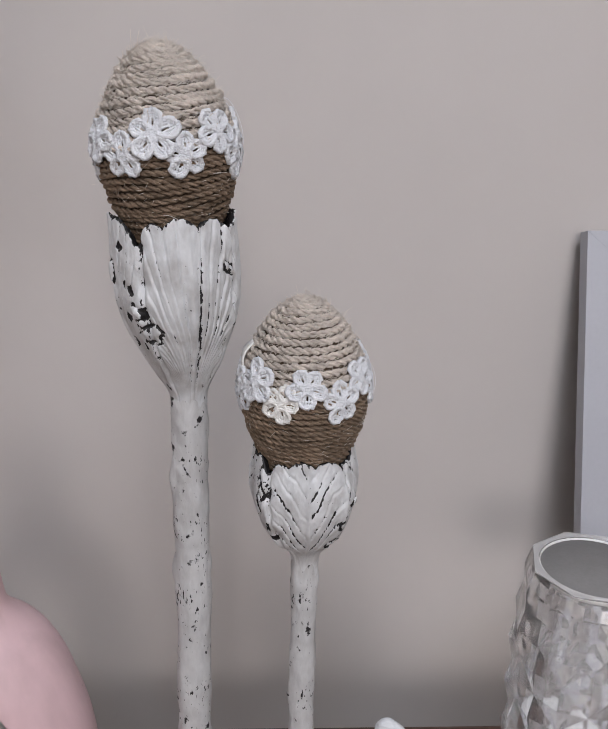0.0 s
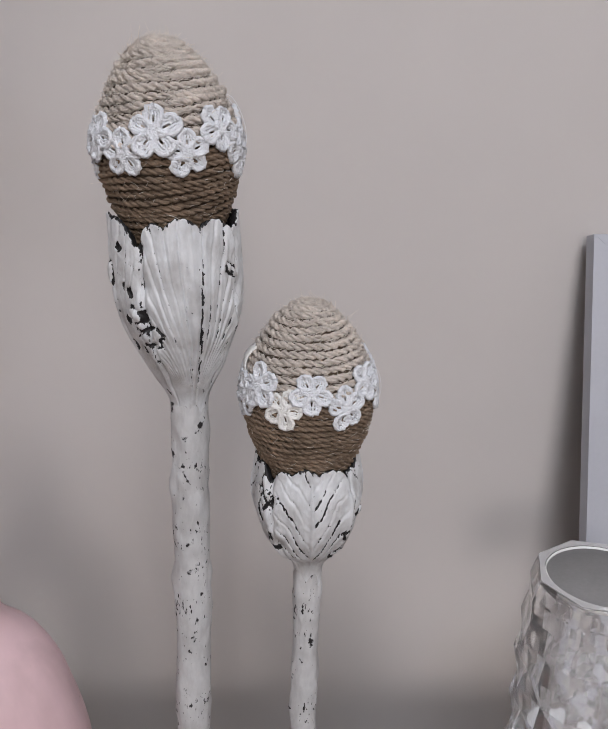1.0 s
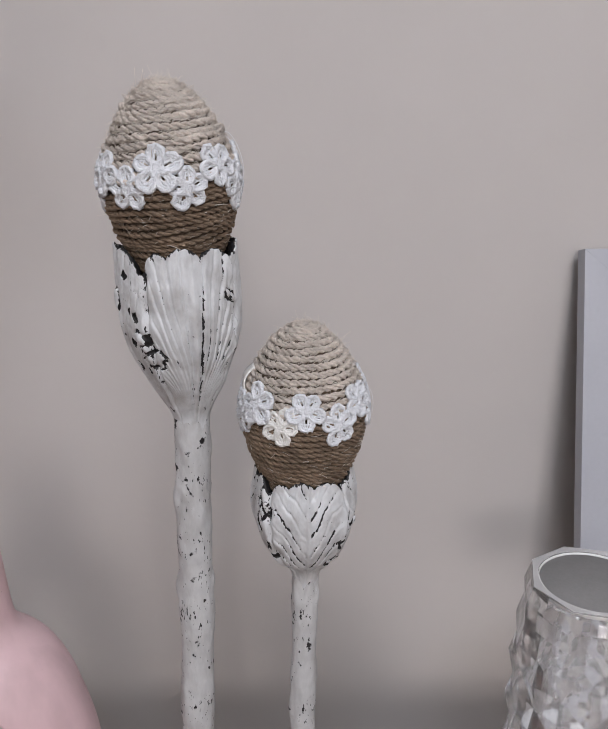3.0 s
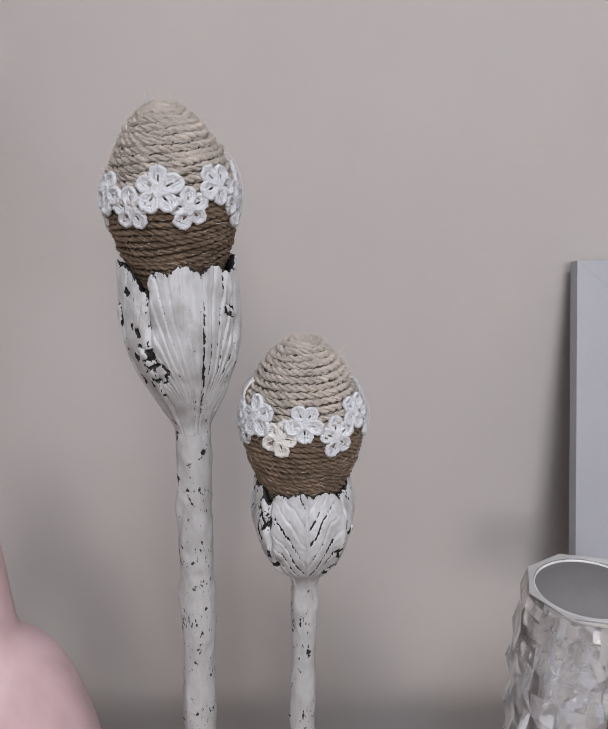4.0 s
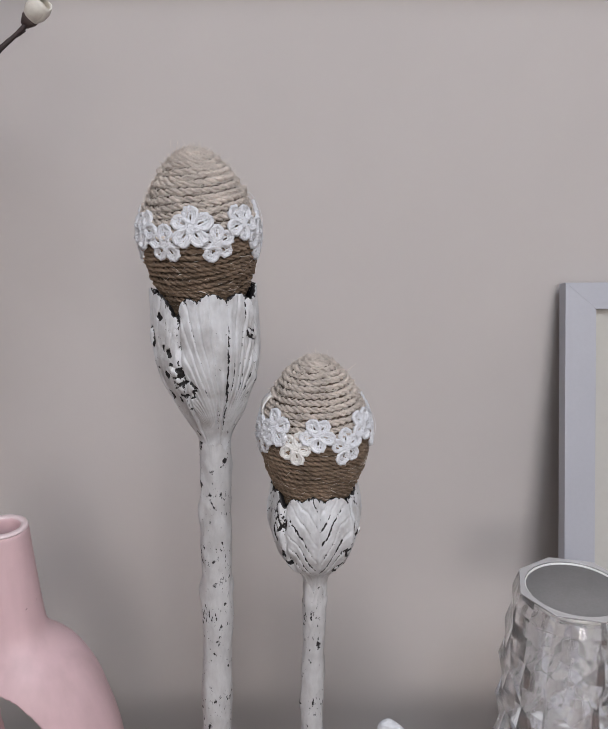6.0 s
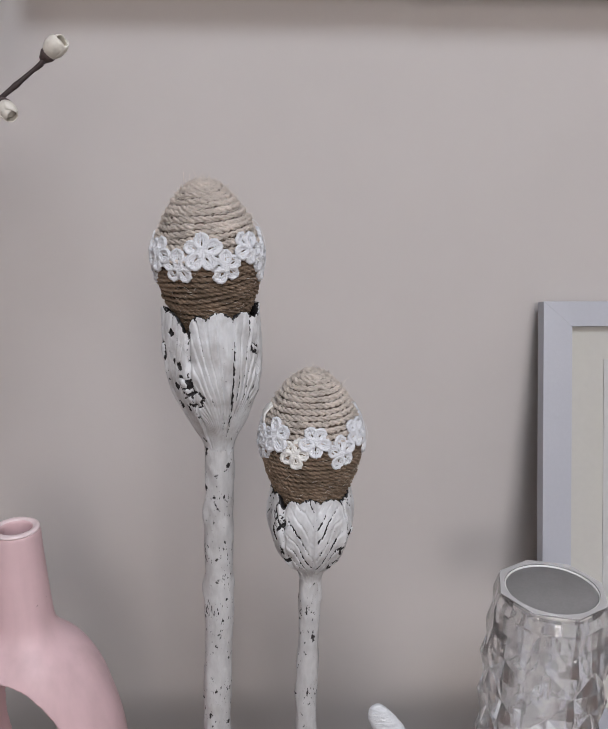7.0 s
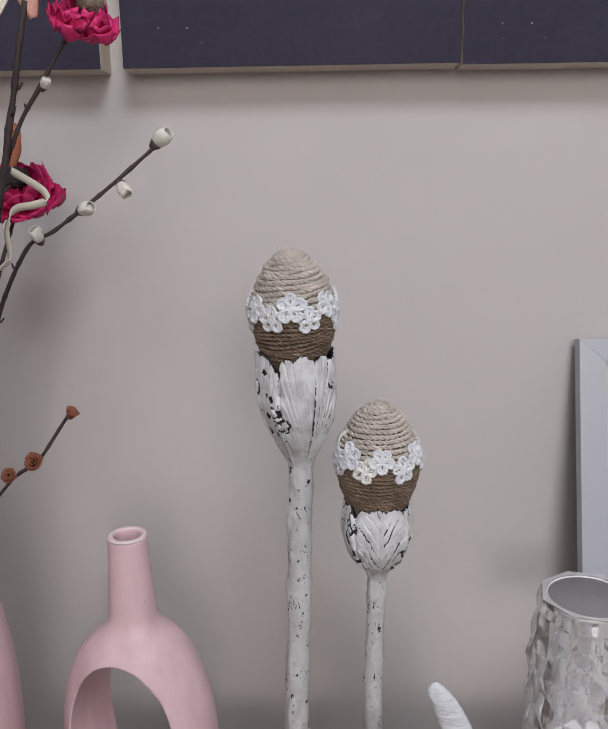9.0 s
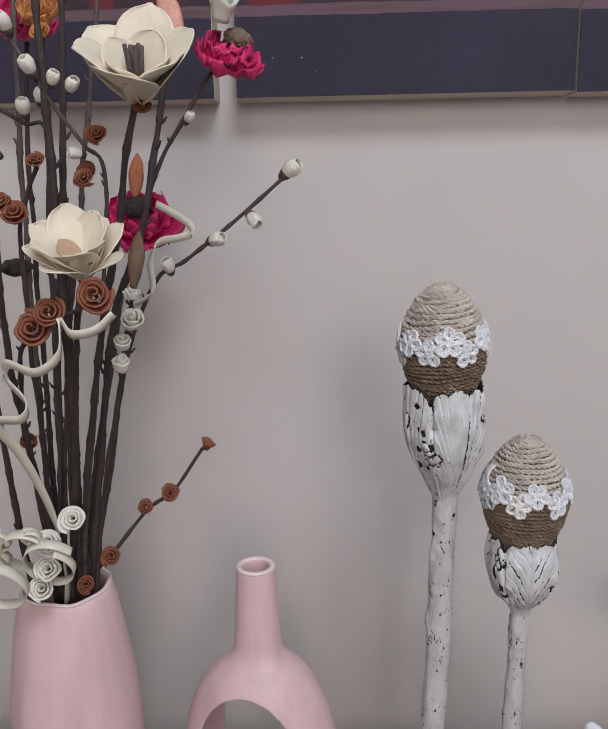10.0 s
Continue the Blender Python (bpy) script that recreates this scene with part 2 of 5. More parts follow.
def painting_surface():
    """The lower part of a painted still life: a navy band, a mauve ledge, dark fruit above."""
    mat = surface("painted_canvas", (0.044, 0.040, 0.063), 0.8, vary=0.2, scales=(7.0, 120.0), bump=0.0002, bump_scale=700.0, spec=0.15)
    nodes, links = mat.node_tree.nodes, mat.node_tree.links
    co, sep = nodes.new("ShaderNodeTexCoord"), nodes.new("ShaderNodeSeparateXYZ")
    links.new(co.outputs["Object"], sep.inputs[0])
    z = sep.outputs["Z"]
    streak = noise_node(mat, 60, 4, (0.25, 1, 3))
    wave = math_node(mat, "MULTIPLY_ADD", noise_node(mat, 25, 2), 0.004, z)
    above = math_node(mat, "MULTIPLY", math_node(mat, "SUBTRACT", wave, 0.0765), 1500.0, 0, True)
    over(mat, above, (0.155, 0.10, 0.125))
    over(mat, math_node(mat, "MULTIPLY", above, math_node(mat, "MULTIPLY", math_node(mat, "SUBTRACT", streak, 0.45), 6.0, 0, True)), (0.13, 0.085, 0.10))
    top = math_node(mat, "MULTIPLY", math_node(mat, "SUBTRACT", wave, 0.0865), 900.0, 0, True)
    over(mat, top, (0.055, 0.040, 0.050))
    fruit = math_node(mat, "MULTIPLY", math_node(mat, "SUBTRACT", noise_node(mat, 16, 1, (1, 1, 0.8)), 0.52), 14.0, 0, True)
    over(mat, math_node(mat, "MULTIPLY", top, fruit), (0.16, 0.035, 0.045))
    dots = math_node(mat, "MULTIPLY", math_node(mat, "SUBTRACT", noise_node(mat, 150, 1), 0.80), 40.0, 0, True)
    over(mat, dots, (0.3, 0.3, 0.33))
    return mat


painted = painting_surface()


# ---- building helpers ----
def mesh_of(name, verts, faces, smooth=True):
    me = bpy.data.meshes.new(name)
    me.from_pydata([tuple(v) for v in verts], [], [tuple(f) for f in faces])
    me.polygons.foreach_set("use_smooth", [smooth] * len(me.polygons))
    me.update()
    return me


def from_bm(name, bm, smooth=True):
    me = bpy.data.meshes.new(name)
    bmesh.ops.recalc_face_normals(bm, faces=bm.faces)
    bm.to_mesh(me)
    bm.free()
    me.polygons.foreach_set("use_smooth", [smooth] * len(me.polygons))
    return me


def part(name, me, material, parent=None, label="", smooth=True):
    """A bmesh or mesh as one mesh object under its thing or part."""
    if not isinstance(me, bpy.types.Mesh):
        me = from_bm(name, me, smooth)
    if not me.materials:
        me.materials.append(material)
    ob = new(name, me)
    if parent:
        ob.parent = parent
    return tagged(ob, label)


def thing(name, at, label, category, group="", kind=""):
    ob = new(name)
    ob.empty_display_size = 0.02
    ob.matrix_basis = at if isinstance(at, Matrix) else Matrix.Translation(at)
    return tagged(ob, label, category, group, kind)


def box(bm, lo, hi, bevel=0.0, segments=2):
    made = bmesh.ops.create_cube(bm, size=1.0)["verts"]
    for v in made:
        v.co = Vector([lo[i] + (v.co[i] + 0.5) * (hi[i] - lo[i]) for i in range(3)])
    if bevel:
        edges = list({e for v in made for e in v.link_edges})
        bmesh.ops.bevel(bm, geom=edges, offset=bevel, segments=segments, affect="EDGES", profile=0.6)
    return bm


def boxed(lo, hi, bevel=0.0):
    return box(bmesh.new(), lo, hi, bevel)


def smooth_path(points, step):
    """A Catmull-Rom line through the points, in even steps of about that length."""
    p = [Vector(q) for q in points]
    p = [p[0] * 2 - p[1]] + p + [p[-1] * 2 - p[-2]]
    out = []
    for a, b, c, d in zip(p, p[1:], p[2:], p[3:]):
        n = max(2, int((c - b).length / step))
        for i in range(n):
            t = i / n
            out.append(0.5 * (2 * b + (c - a) * t + (2 * a - 5 * b + 4 * c - d) * t * t + (3 * b - a - 3 * c + d) * t ** 3))
    return out + [p[-2]]


def tube_data(points, radii, sides, base=0):
    """Vertices and faces of a closed tube along the points."""
    pts = np.array([tuple(q) for q in points], float)
    r = np.full(len(pts), radii) if np.isscalar(radii) else np.asarray(radii, float)
    tan = np.gradient(pts, axis=0)
    tan /= np.linalg.norm(tan, axis=1)[:, None] + 1e-12
    up = np.array((0.0, 0, 1)) if abs(tan[0][2]) < 0.9 else np.array((1.0, 0, 0))
    normals = []
    for t in tan:
        up = up - t * (up @ t)
        up = up / (np.linalg.norm(up) + 1e-12)
        normals.append(up)
    n1 = np.array(normals)
    n2 = np.cross(tan, n1)
    a = np.arange(sides) / sides * 2 * np.pi
    verts = pts[:, None] + r[:, None, None] * (np.cos(a)[None, :, None] * n1[:, None] + np.sin(a)[None, :, None] * n2[:, None])
    faces = []
    for i in range(len(pts) - 1):
        o = base + i * sides
        for j in range(sides):
            k = (j + 1) % sides
            faces.append((o + j, o + k, o + sides + k, o + sides + j))
    faces.append(tuple(base + j for j in reversed(range(sides))))
    faces.append(tuple(base + (len(pts) - 1) * sides + j for j in range(sides)))
    return verts.reshape(-1, 3), faces


def tubes(name, lines, sides=6):
    """One mesh of several tubes: lines of (points, radii)."""
    verts, faces, n = [], [], 0
    for points, radii in lines:
        v, f = tube_data(points, radii, sides, n)
        verts.append(v)
        faces += f
        n += len(v)
    return mesh_of(name, np.concatenate(verts), faces)


def lathe(profile, sides=64):
    """A turned bmesh from (radius, height) pairs; radius 0 closes it."""
    bm, rings = bmesh.new(), []
    for r, z in profile:
        rings.append([bm.verts.new((r * math.cos(2 * math.pi * j / sides), r * math.sin(2 * math.pi * j / sides), z)) for j in range(sides)] if r > 1e-6 else [bm.verts.new((0, 0, z))])
    for a, b in zip(rings, rings[1:]):
        for j in range(sides):
            k = (j + 1) % sides
            if len(a) == 1 and len(b) > 1:
                bm.faces.new((a[0], b[j], b[k]))
            elif len(b) == 1 and len(a) > 1:
                bm.faces.new((a[j], b[0], a[k]))
            elif len(a) > 1:
                bm.faces.new((a[j], b[j], b[k], a[k]))
    return bm


def knots(values, n):
    """n points of a smooth line through the (a, b) knots."""
    line = smooth_path([(a, b, 0) for a, b in values], 1e-4)
    at = np.linspace(0, len(line) - 1, n).astype(int)
    return [(max(line[i].x, 0.0), line[i].y) for i in at]


def sheet(f, nu, nv, thick):
    """A curved sheet with thickness: f(u, v) gives a point for u in -1..1 and v in 0..1."""
    grid = np.array([[tuple(f(-1 + 2 * i / nu, j / nv)) for i in range(nu + 1)] for j in range(nv + 1)], float)
    du, dv = np.gradient(grid, axis=1), np.gradient(grid, axis=0)
    nrm = np.cross(du, dv)
    nrm /= np.linalg.norm(nrm, axis=2)[:, :, None] + 1e-12
    w, size = nu + 1, (nu + 1) * (nv + 1)
    verts = np.concatenate([(grid + nrm * thick / 2).reshape(-1, 3), (grid - nrm * thick / 2).reshape(-1, 3)])
    faces = []
    for j in range(nv):
        for i in range(nu):
            q = (j * w + i, j * w + i + 1, (j + 1) * w + i + 1, (j + 1) * w + i)
            faces.append(q)
            faces.append(tuple(size + k for k in reversed(q)))
    rim = [i for i in range(w)] + [j * w + nu for j in range(1, nv + 1)] + [nv * w + i for i in range(nu - 1, -1, -1)] + [j * w for j in range(nv - 1, 0, -1)]
    for a, b in zip(rim, rim[1:] + rim[:1]):
        faces.append((b, a, size + a, size + b))
    return verts, faces


def aimed(at, axis, turn=0.0):
    """A pose at a place whose z axis points along axis."""
    q = Vector(axis).to_track_quat("Z", "Y").to_matrix().to_4x4()
    return Matrix.Translation(at) @ q @ pose(0, 0, 0, 0, 0, turn)


def fused(name, parts, cutters, voxel, smoothing):
    """Meshes fused into one skin, less the cutters, with softly rounded edges."""
    temp = []
    for k, bm in enumerate(parts + cutters):
        temp.append(new("form", from_bm("form", bm)))
    body = temp[0]
    for k, ob in enumerate(temp[1:]):
        mod = body.modifiers.new("join", "BOOLEAN")
        mod.operation, mod.object, mod.solver = ("UNION" if k + 1 < len(parts) else "DIFFERENCE"), ob, "EXACT"
    mod = body.modifiers.new("skin", "REMESH")
    mod.mode, mod.voxel_size = "VOXEL", voxel
    mod = body.modifiers.new("soften", "SMOOTH")
    mod.factor, mod.iterations = 0.5, smoothing
    bpy.context.view_layer.update()
    me = bpy.data.meshes.new_from_object(body.evaluated_get(bpy.context.evaluated_depsgraph_get()))
    for ob in temp:
        old = ob.data
        bpy.data.objects.remove(ob)
        bpy.data.meshes.remove(old)
    me.name = name
    me.materials.clear()
    me.polygons.foreach_set("use_smooth", [True] * len(me.polygons))
    return me


# ---- the room ----
WALL_Y, TABLE_Z, BACK_Y = 0.632, -0.01, 0.507
part("wall_north", boxed((-1.9, WALL_Y, -0.76), (2.0, WALL_Y + 0.12, 2.0)), wall_paint, None, "plain beige painted wall behind the table", False)
south = bmesh.new()
for lo, hi in (((-1.9, -2.8, -0.76), (2.0, -2.6, 0.80)), ((-1.9, -2.8, 1.88), (2.0, -2.6, 2.0)), ((-1.9, -2.8, 0.80), (-0.13, -2.6, 1.88)), ((0.87, -2.8, 0.80), (2.0, -2.6, 1.88))):
    box(south, lo, hi)
part("wall_south", south, room_paint, None, "pale painted wall with a window opening", False)
part("wall_west", boxed((-1.9, -2.6, -0.76), (-1.78, WALL_Y, 2.0)), room_paint, None, "plain pale painted side wall", False)
part("wall_east", boxed((2.0, -2.8, -0.76), (2.12, WALL_Y, 2.0)), room_paint, None, "plain pale painted side wall", False)
part("floor", boxed((-1.9, -2.8, -0.86), (2.0, WALL_Y + 0.12, -0.76)), floor_wood, None, "brown wooden floor under the table", False)
part("ceiling", boxed((-1.9, -2.8, 2.0), (2.0, WALL_Y + 0.12, 2.1)), ceiling_paint, None, "plain white painted ceiling", False)
for ob in [o for o in scene.objects if o.name.startswith(("wall_", "floor", "ceiling")) and o.type == "MESH"]:
    tagged(ob, category=ob.name.split("_")[0], kind="structure")
# assumed window, out of view, built round the main light
window = thing("window_1", (0.37, -2.7, 1.34), "assumed white framed window in the unseen wall across the room", "window", kind="structure")
fr = bmesh.new()
for lo, hi in (((-0.50, -0.03, -0.54), (-0.45, 0.03, 0.54)), ((0.45, -0.03, -0.54), (0.50, 0.03, 0.54)), ((-0.45, -0.03, -0.54), (0.45, 0.03, -0.49)), ((-0.45, -0.03, 0.49), (0.45, 0.03, 0.54)), ((-0.025, -0.025, -0.49), (0.025, 0.025, 0.49))):
    box(fr, lo, hi, 0.004)
part("window_frame", fr, white_plastic, window, smooth=False)
for x in (-0.2375, 0.2375):
    pane = part("pane", boxed((x - 0.212, -0.003, -0.489), (x + 0.212, 0.003, 0.489)), pane_glass, window, smooth=False)
    pane.visible_shadow = False
# fixture added round the cool overhead fill, out of view
fixture = thing("ceiling_light", (0.20, -0.85, 2.0), "added round white ceiling light fixture, switched on, out of view", "ceiling light")
part("rim", lathe([(0.0, 0.0), (0.49, 0.0), (0.49, -0.05), (0.455, -0.055), (0.455, -0.03), (0.0, -0.03)]), white_plastic, fixture)
part("diffuser", lathe([(0.0, -0.031), (0.454, -0.031), (0.454, -0.036), (0.0, -0.036)]), lamp_glow, fixture, "glowing white diffuser")

table = thing("console_table", (0, 0, TABLE_Z), "dark brown wooden console table a little off the wall", "table")
part("tabletop", boxed((-0.95, 0.04, -0.03), (0.95, BACK_Y, 0.0), 0.003), table_wood, table, smooth=False)
part("apron", boxed((-0.88, 0.08, -0.11), (0.88, BACK_Y - 0.04, -0.03), 0.002), table_wood, table, smooth=False)
for x in (-0.9, 0.84):
    for y in (0.06, BACK_Y - 0.08):
        part("leg", boxed((x, y, -0.75), (x + 0.06, y + 0.06, -0.031), 0.004), table_wood, table, smooth=False)


# ---- three canvases on the wall ----
def canvas_panel(x0, x1, z0, label):
    ob = thing("painting", (x0, 0.592, z0), label, "painting", "paintings on the wall")
    w, h, d = x1 - x0, 0.82, WALL_Y - 0.592
    part("canvas", boxed((0, 0.001, 0), (w, d, h), 0.0015), canvas_edge, ob, "beige canvas wrapped round the stretcher", False)
    part("picture", boxed((0.0004, -0.0012, 0.0008), (w - 0.0004, 0.0008, h - 0.0008)), painted, ob, "painted navy band and dark fruit", False)
    return ob


canvas_panel(-0.582, -0.254, 0.678, "canvas painting with a navy lower band, hung beside others")
canvas_panel(-0.232, 0.0975, 0.678, "wide canvas painting with a navy band and mauve ledge")
canvas_panel(0.0995, 0.432, 0.6765, "canvas painting with a dark navy lower band")

# ---- the leaning picture frame ----
FRAME_LEAN, FH, FW = 14.4, 0.424, 0.30
picture = thing("picture_frame", Matrix.Translation((0.237, 0.5015, TABLE_Z)) @ pose(0, 0, 0, -FRAME_LEAN), "silver grey picture frame leaning on the wall", "picture frame")
for nm, quad in (("left_rail", ((0, 0), (0.028, 0.024), (0.028, FH - 0.024), (0, FH))), ("right_rail", ((FW - 0.028, 0.024), (FW, 0), (FW, FH), (FW - 0.028, FH - 0.024))),
                 ("top_rail", ((0, FH), (0.028, FH - 0.024), (FW - 0.028, FH - 0.024), (FW, FH))), ("bottom_rail", ((0, 0), (FW, 0), (FW - 0.028, 0.024), (0.028, 0.024)))):
    bm = bmesh.new()
    front, back = [bm.verts.new((x, 0.0, z)) for x, z in quad], [bm.verts.new((x, 0.016, z)) for x, z in quad]
    bm.faces.new(front)
    bm.faces.new(back[::-1])
    for i in range(4):
        bm.faces.new((front[i], back[i], back[(i + 1) % 4], front[(i + 1) % 4]))
    bmesh.ops.recalc_face_normals(bm, faces=bm.faces)
    bmesh.ops.bevel(bm, geom=list(bm.edges), offset=0.0002, segments=1, affect="EDGES")
    part(nm, bm, silver, picture, smooth=False)
part("mount", boxed((0.0265, 0.0075, 0.0225), (FW - 0.0265, 0.0095, FH - 0.0225)), mat_board, picture, "pale print behind the glass", False)
part("print", boxed((0.062, 0.0066, 0.056), (FW - 0.062, 0.0072, FH - 0.056)), mount_board, picture, "pale grey print inside the mount", False)
part("backing_board", boxed((0.026, 0.0100, 0.022), (FW - 0.026, 0.0135, FH - 0.022)), backing, picture, smooth=False)

# ---- eggs wound with twine ----
EGG = knots([(0.0, 0.0), (0.009, 0.0012), (0.0151, 0.007), (0.0207, 0.017), (0.0255, 0.029), (0.0286, 0.041), (0.0293, 0.0510), (0.0255, 0.065), (0.0189, 0.0772), (0.0124, 0.0852), (0.0058, 0.0896), (0.0, 0.0905)], 400)
EGG_R, EGG_Z = np.array([k[0] for k in EGG]), np.array([k[1] for k in EGG])
EGG_S = np.r_[0, np.cumsum(np.hypot(np.diff(EGG_R), np.diff(EGG_Z)))]
EGG_NR, EGG_NZ = np.gradient(EGG_Z, EGG_S + np.arange(400) * 1e-9), -np.gradient(EGG_R, EGG_S + np.arange(400) * 1e-9)


def egg_point(theta, s, off):
    """Points on the egg's skin, at an angle, a way up the skin and a height above it."""
    r, z = np.interp(s, EGG_S, EGG_R), np.interp(s, EGG_S, EGG_Z)
    nr, nz = np.interp(s, EGG_S, EGG_NR), np.interp(s, EGG_S, EGG_NZ)
    r, z = np.maximum(r + off * nr, 0.0002), z + off * nz
    return np.stack([r * np.cos(theta), r * np.sin(theta), z], -1)


def twine_mesh(rng, start, stop, pitch, wobble, slant, ply_off, ply_fat, rough):
    """Two-ply twine wound round a zone of the egg in one long helix."""
    s, theta, line_s, line_t = start, 0.0, [], []
    while s < stop:
        r = max(np.interp(s, EGG_S, EGG_R), 0.0016)
        step = 0.0008 / r
        theta += step
        s += pitch * step / (2 * np.pi)
        line_s.append(s)
        line_t.append(theta)
    th, s = np.array(line_t), np.array(line_s)
    turns = th / (2 * np.pi)
    shift = np.array([noise.noise((math.cos(a) * 1.1, math.sin(a) * 1.1, t * 0.33)) for a, t in zip(th, turns)])
    lift = np.array([noise.noise((math.cos(a) * 2.1 + 9, math.sin(a) * 2.1, t * 0.9)) for a, t in zip(th, turns)])
    s2 = np.clip(s + shift * wobble + slant * np.sin(th + 0.6) * np.sin(np.pi * s / EGG_S[-1]), 0.001, EGG_S[-1] - 0.0004)
    off = 0.0010 + lift * 0.0008 * rough
    along = np.r_[0, np.cumsum(np.hypot(np.diff(th) * np.interp(s[1:], EGG_S, EGG_R), np.diff(s)))]
    twist = along / 0.0078 * 2 * np.pi + np.cumsum(rng.normal(0, 0.05, len(th)))
    lines = []
    for ply in (0, np.pi):
        ds, dn = np.cos(twist + ply) * ply_off, np.sin(twist + ply) * ply_off
        fat = ply_fat * (1 + 0.16 * np.sin(along / 0.021 + ply) + 0.14 * rough * np.sin(along / 0.0047 + 2 * ply) + rng.normal(0, 0.06, len(th)))
        lines.append((egg_point(th, s2 + ds, off + dn), fat))
    return tubes("twine_wrap", lines, 5)


def fibre_mesh(rng, count, top_bias):
    """Loose hairs of the twine that stand off the windings."""
    lines = []
    for _ in range(count):
        s0 = EGG_S[-1] * (rng.uniform(0.06, 0.985) if rng.uniform() > top_bias else rng.uniform(0.60, 0.99))
        t0, length = rng.uniform(0, 2 * np.pi), rng.uniform(0.002, 0.006)
        lean, rise, bend = rng.normal(0.25, 0.30), rng.uniform(0.0, 0.0034) * (rng.uniform() ** 3.0) * (2.2 if rng.uniform() < 0.15 else 1.0), rng.normal(0, 0.3)
        k = np.linspace(0, 1, 6)
        r0 = max(np.interp(s0, EGG_S, EGG_R), 0.004)
        th = t0 + np.cos(lean + bend * k) * k * length / r0
        s = np.clip(s0 + np.sin(lean + bend * k) * k * length, 0.002, EGG_S[-1] - 0.0002)
        lines.append((egg_point(th, s, 0.0017 + rise * k ** 1.4), 0.00005 + 0.00009 * rng.uniform() ** 2))
    return tubes("fuzz", lines, 3)


def lace_flower(rng, t0, s0, size, spin, lift=0.0):
    """A five-petalled crocheted flower laid on the egg's skin: rings, netting and a knotted heart."""
    r0, lines = np.interp(s0, EGG_S, EGG_R), []

    def laid(u, v, off):
        return egg_point(t0 + u / r0, np.clip(s0 + v, 0.004, EGG_S[-1] - 0.004), off)

    for p in range(5):
        a = spin + p * 2 * np.pi / 5 + rng.normal(0, 0.07)
        scale, curl = size * rng.uniform(0.92, 1.1), rng.uniform(0.0, 0.0008)
        ca, sa = np.cos(a), np.sin(a)
        k = np.linspace(0, 2 * np.pi, 21)
        rag = 1 + rng.normal(0, 0.05, 21)
        rag[-1] = rag[0]
        out, side = scale * (0.60 + 0.40 * np.cos(k) * rag), scale * 0.315 * np.sin(k) * (1.1 + 0.2 * np.cos(k)) * rag
        off = 0.0021 + lift + curl * np.clip(out / scale, 0, 1) ** 2 + rng.normal(0, 0.00014, 21)
        lines.append((laid(out * ca - side * sa, out * sa + side * ca, off), scale * (0.125 + 0.035 * np.cos(np.arange(21) * 2.9))))
        lines.append((laid(0.76 * (out - 0.6 * scale) * ca + 0.6 * scale * ca - 0.64 * side * sa, 0.76 * (out - 0.6 * scale) * sa + 0.6 * scale * sa + 0.64 * side * ca, off - 0.0002), scale * 0.080))
        for b in (-0.40, -0.14, 0.14, 0.40):
            k = np.linspace(0.22, 0.93 - abs(b) * 0.5, 5)
            out, side = scale * k, scale * b * 0.62 * np.sin(np.pi * np.clip(k, 0, 1)) * 1.1
            lines.append((laid(out * ca - side * sa, out * sa + side * ca, 0.0018 + lift + curl * k * k), scale * 0.060))
        q = rng.uniform(0.60, 0.74)
        k = np.linspace(-0.25, 0.25, 4)
        lines.append((laid(scale * (q * ca - k * sa), scale * (q * sa + k * ca), 0.0018 + lift + curl * q * q + 0 * k), scale * 0.055))
    for q in range(9):
        a = spin + q * 2 * np.pi / 9
        k = np.linspace(-0.02, 0.34, 4)
        lines.append((laid(size * k * np.cos(a), size * k * np.sin(a), 0.0026 + lift - 0.0008 * k), size * 0.07))
    return lines


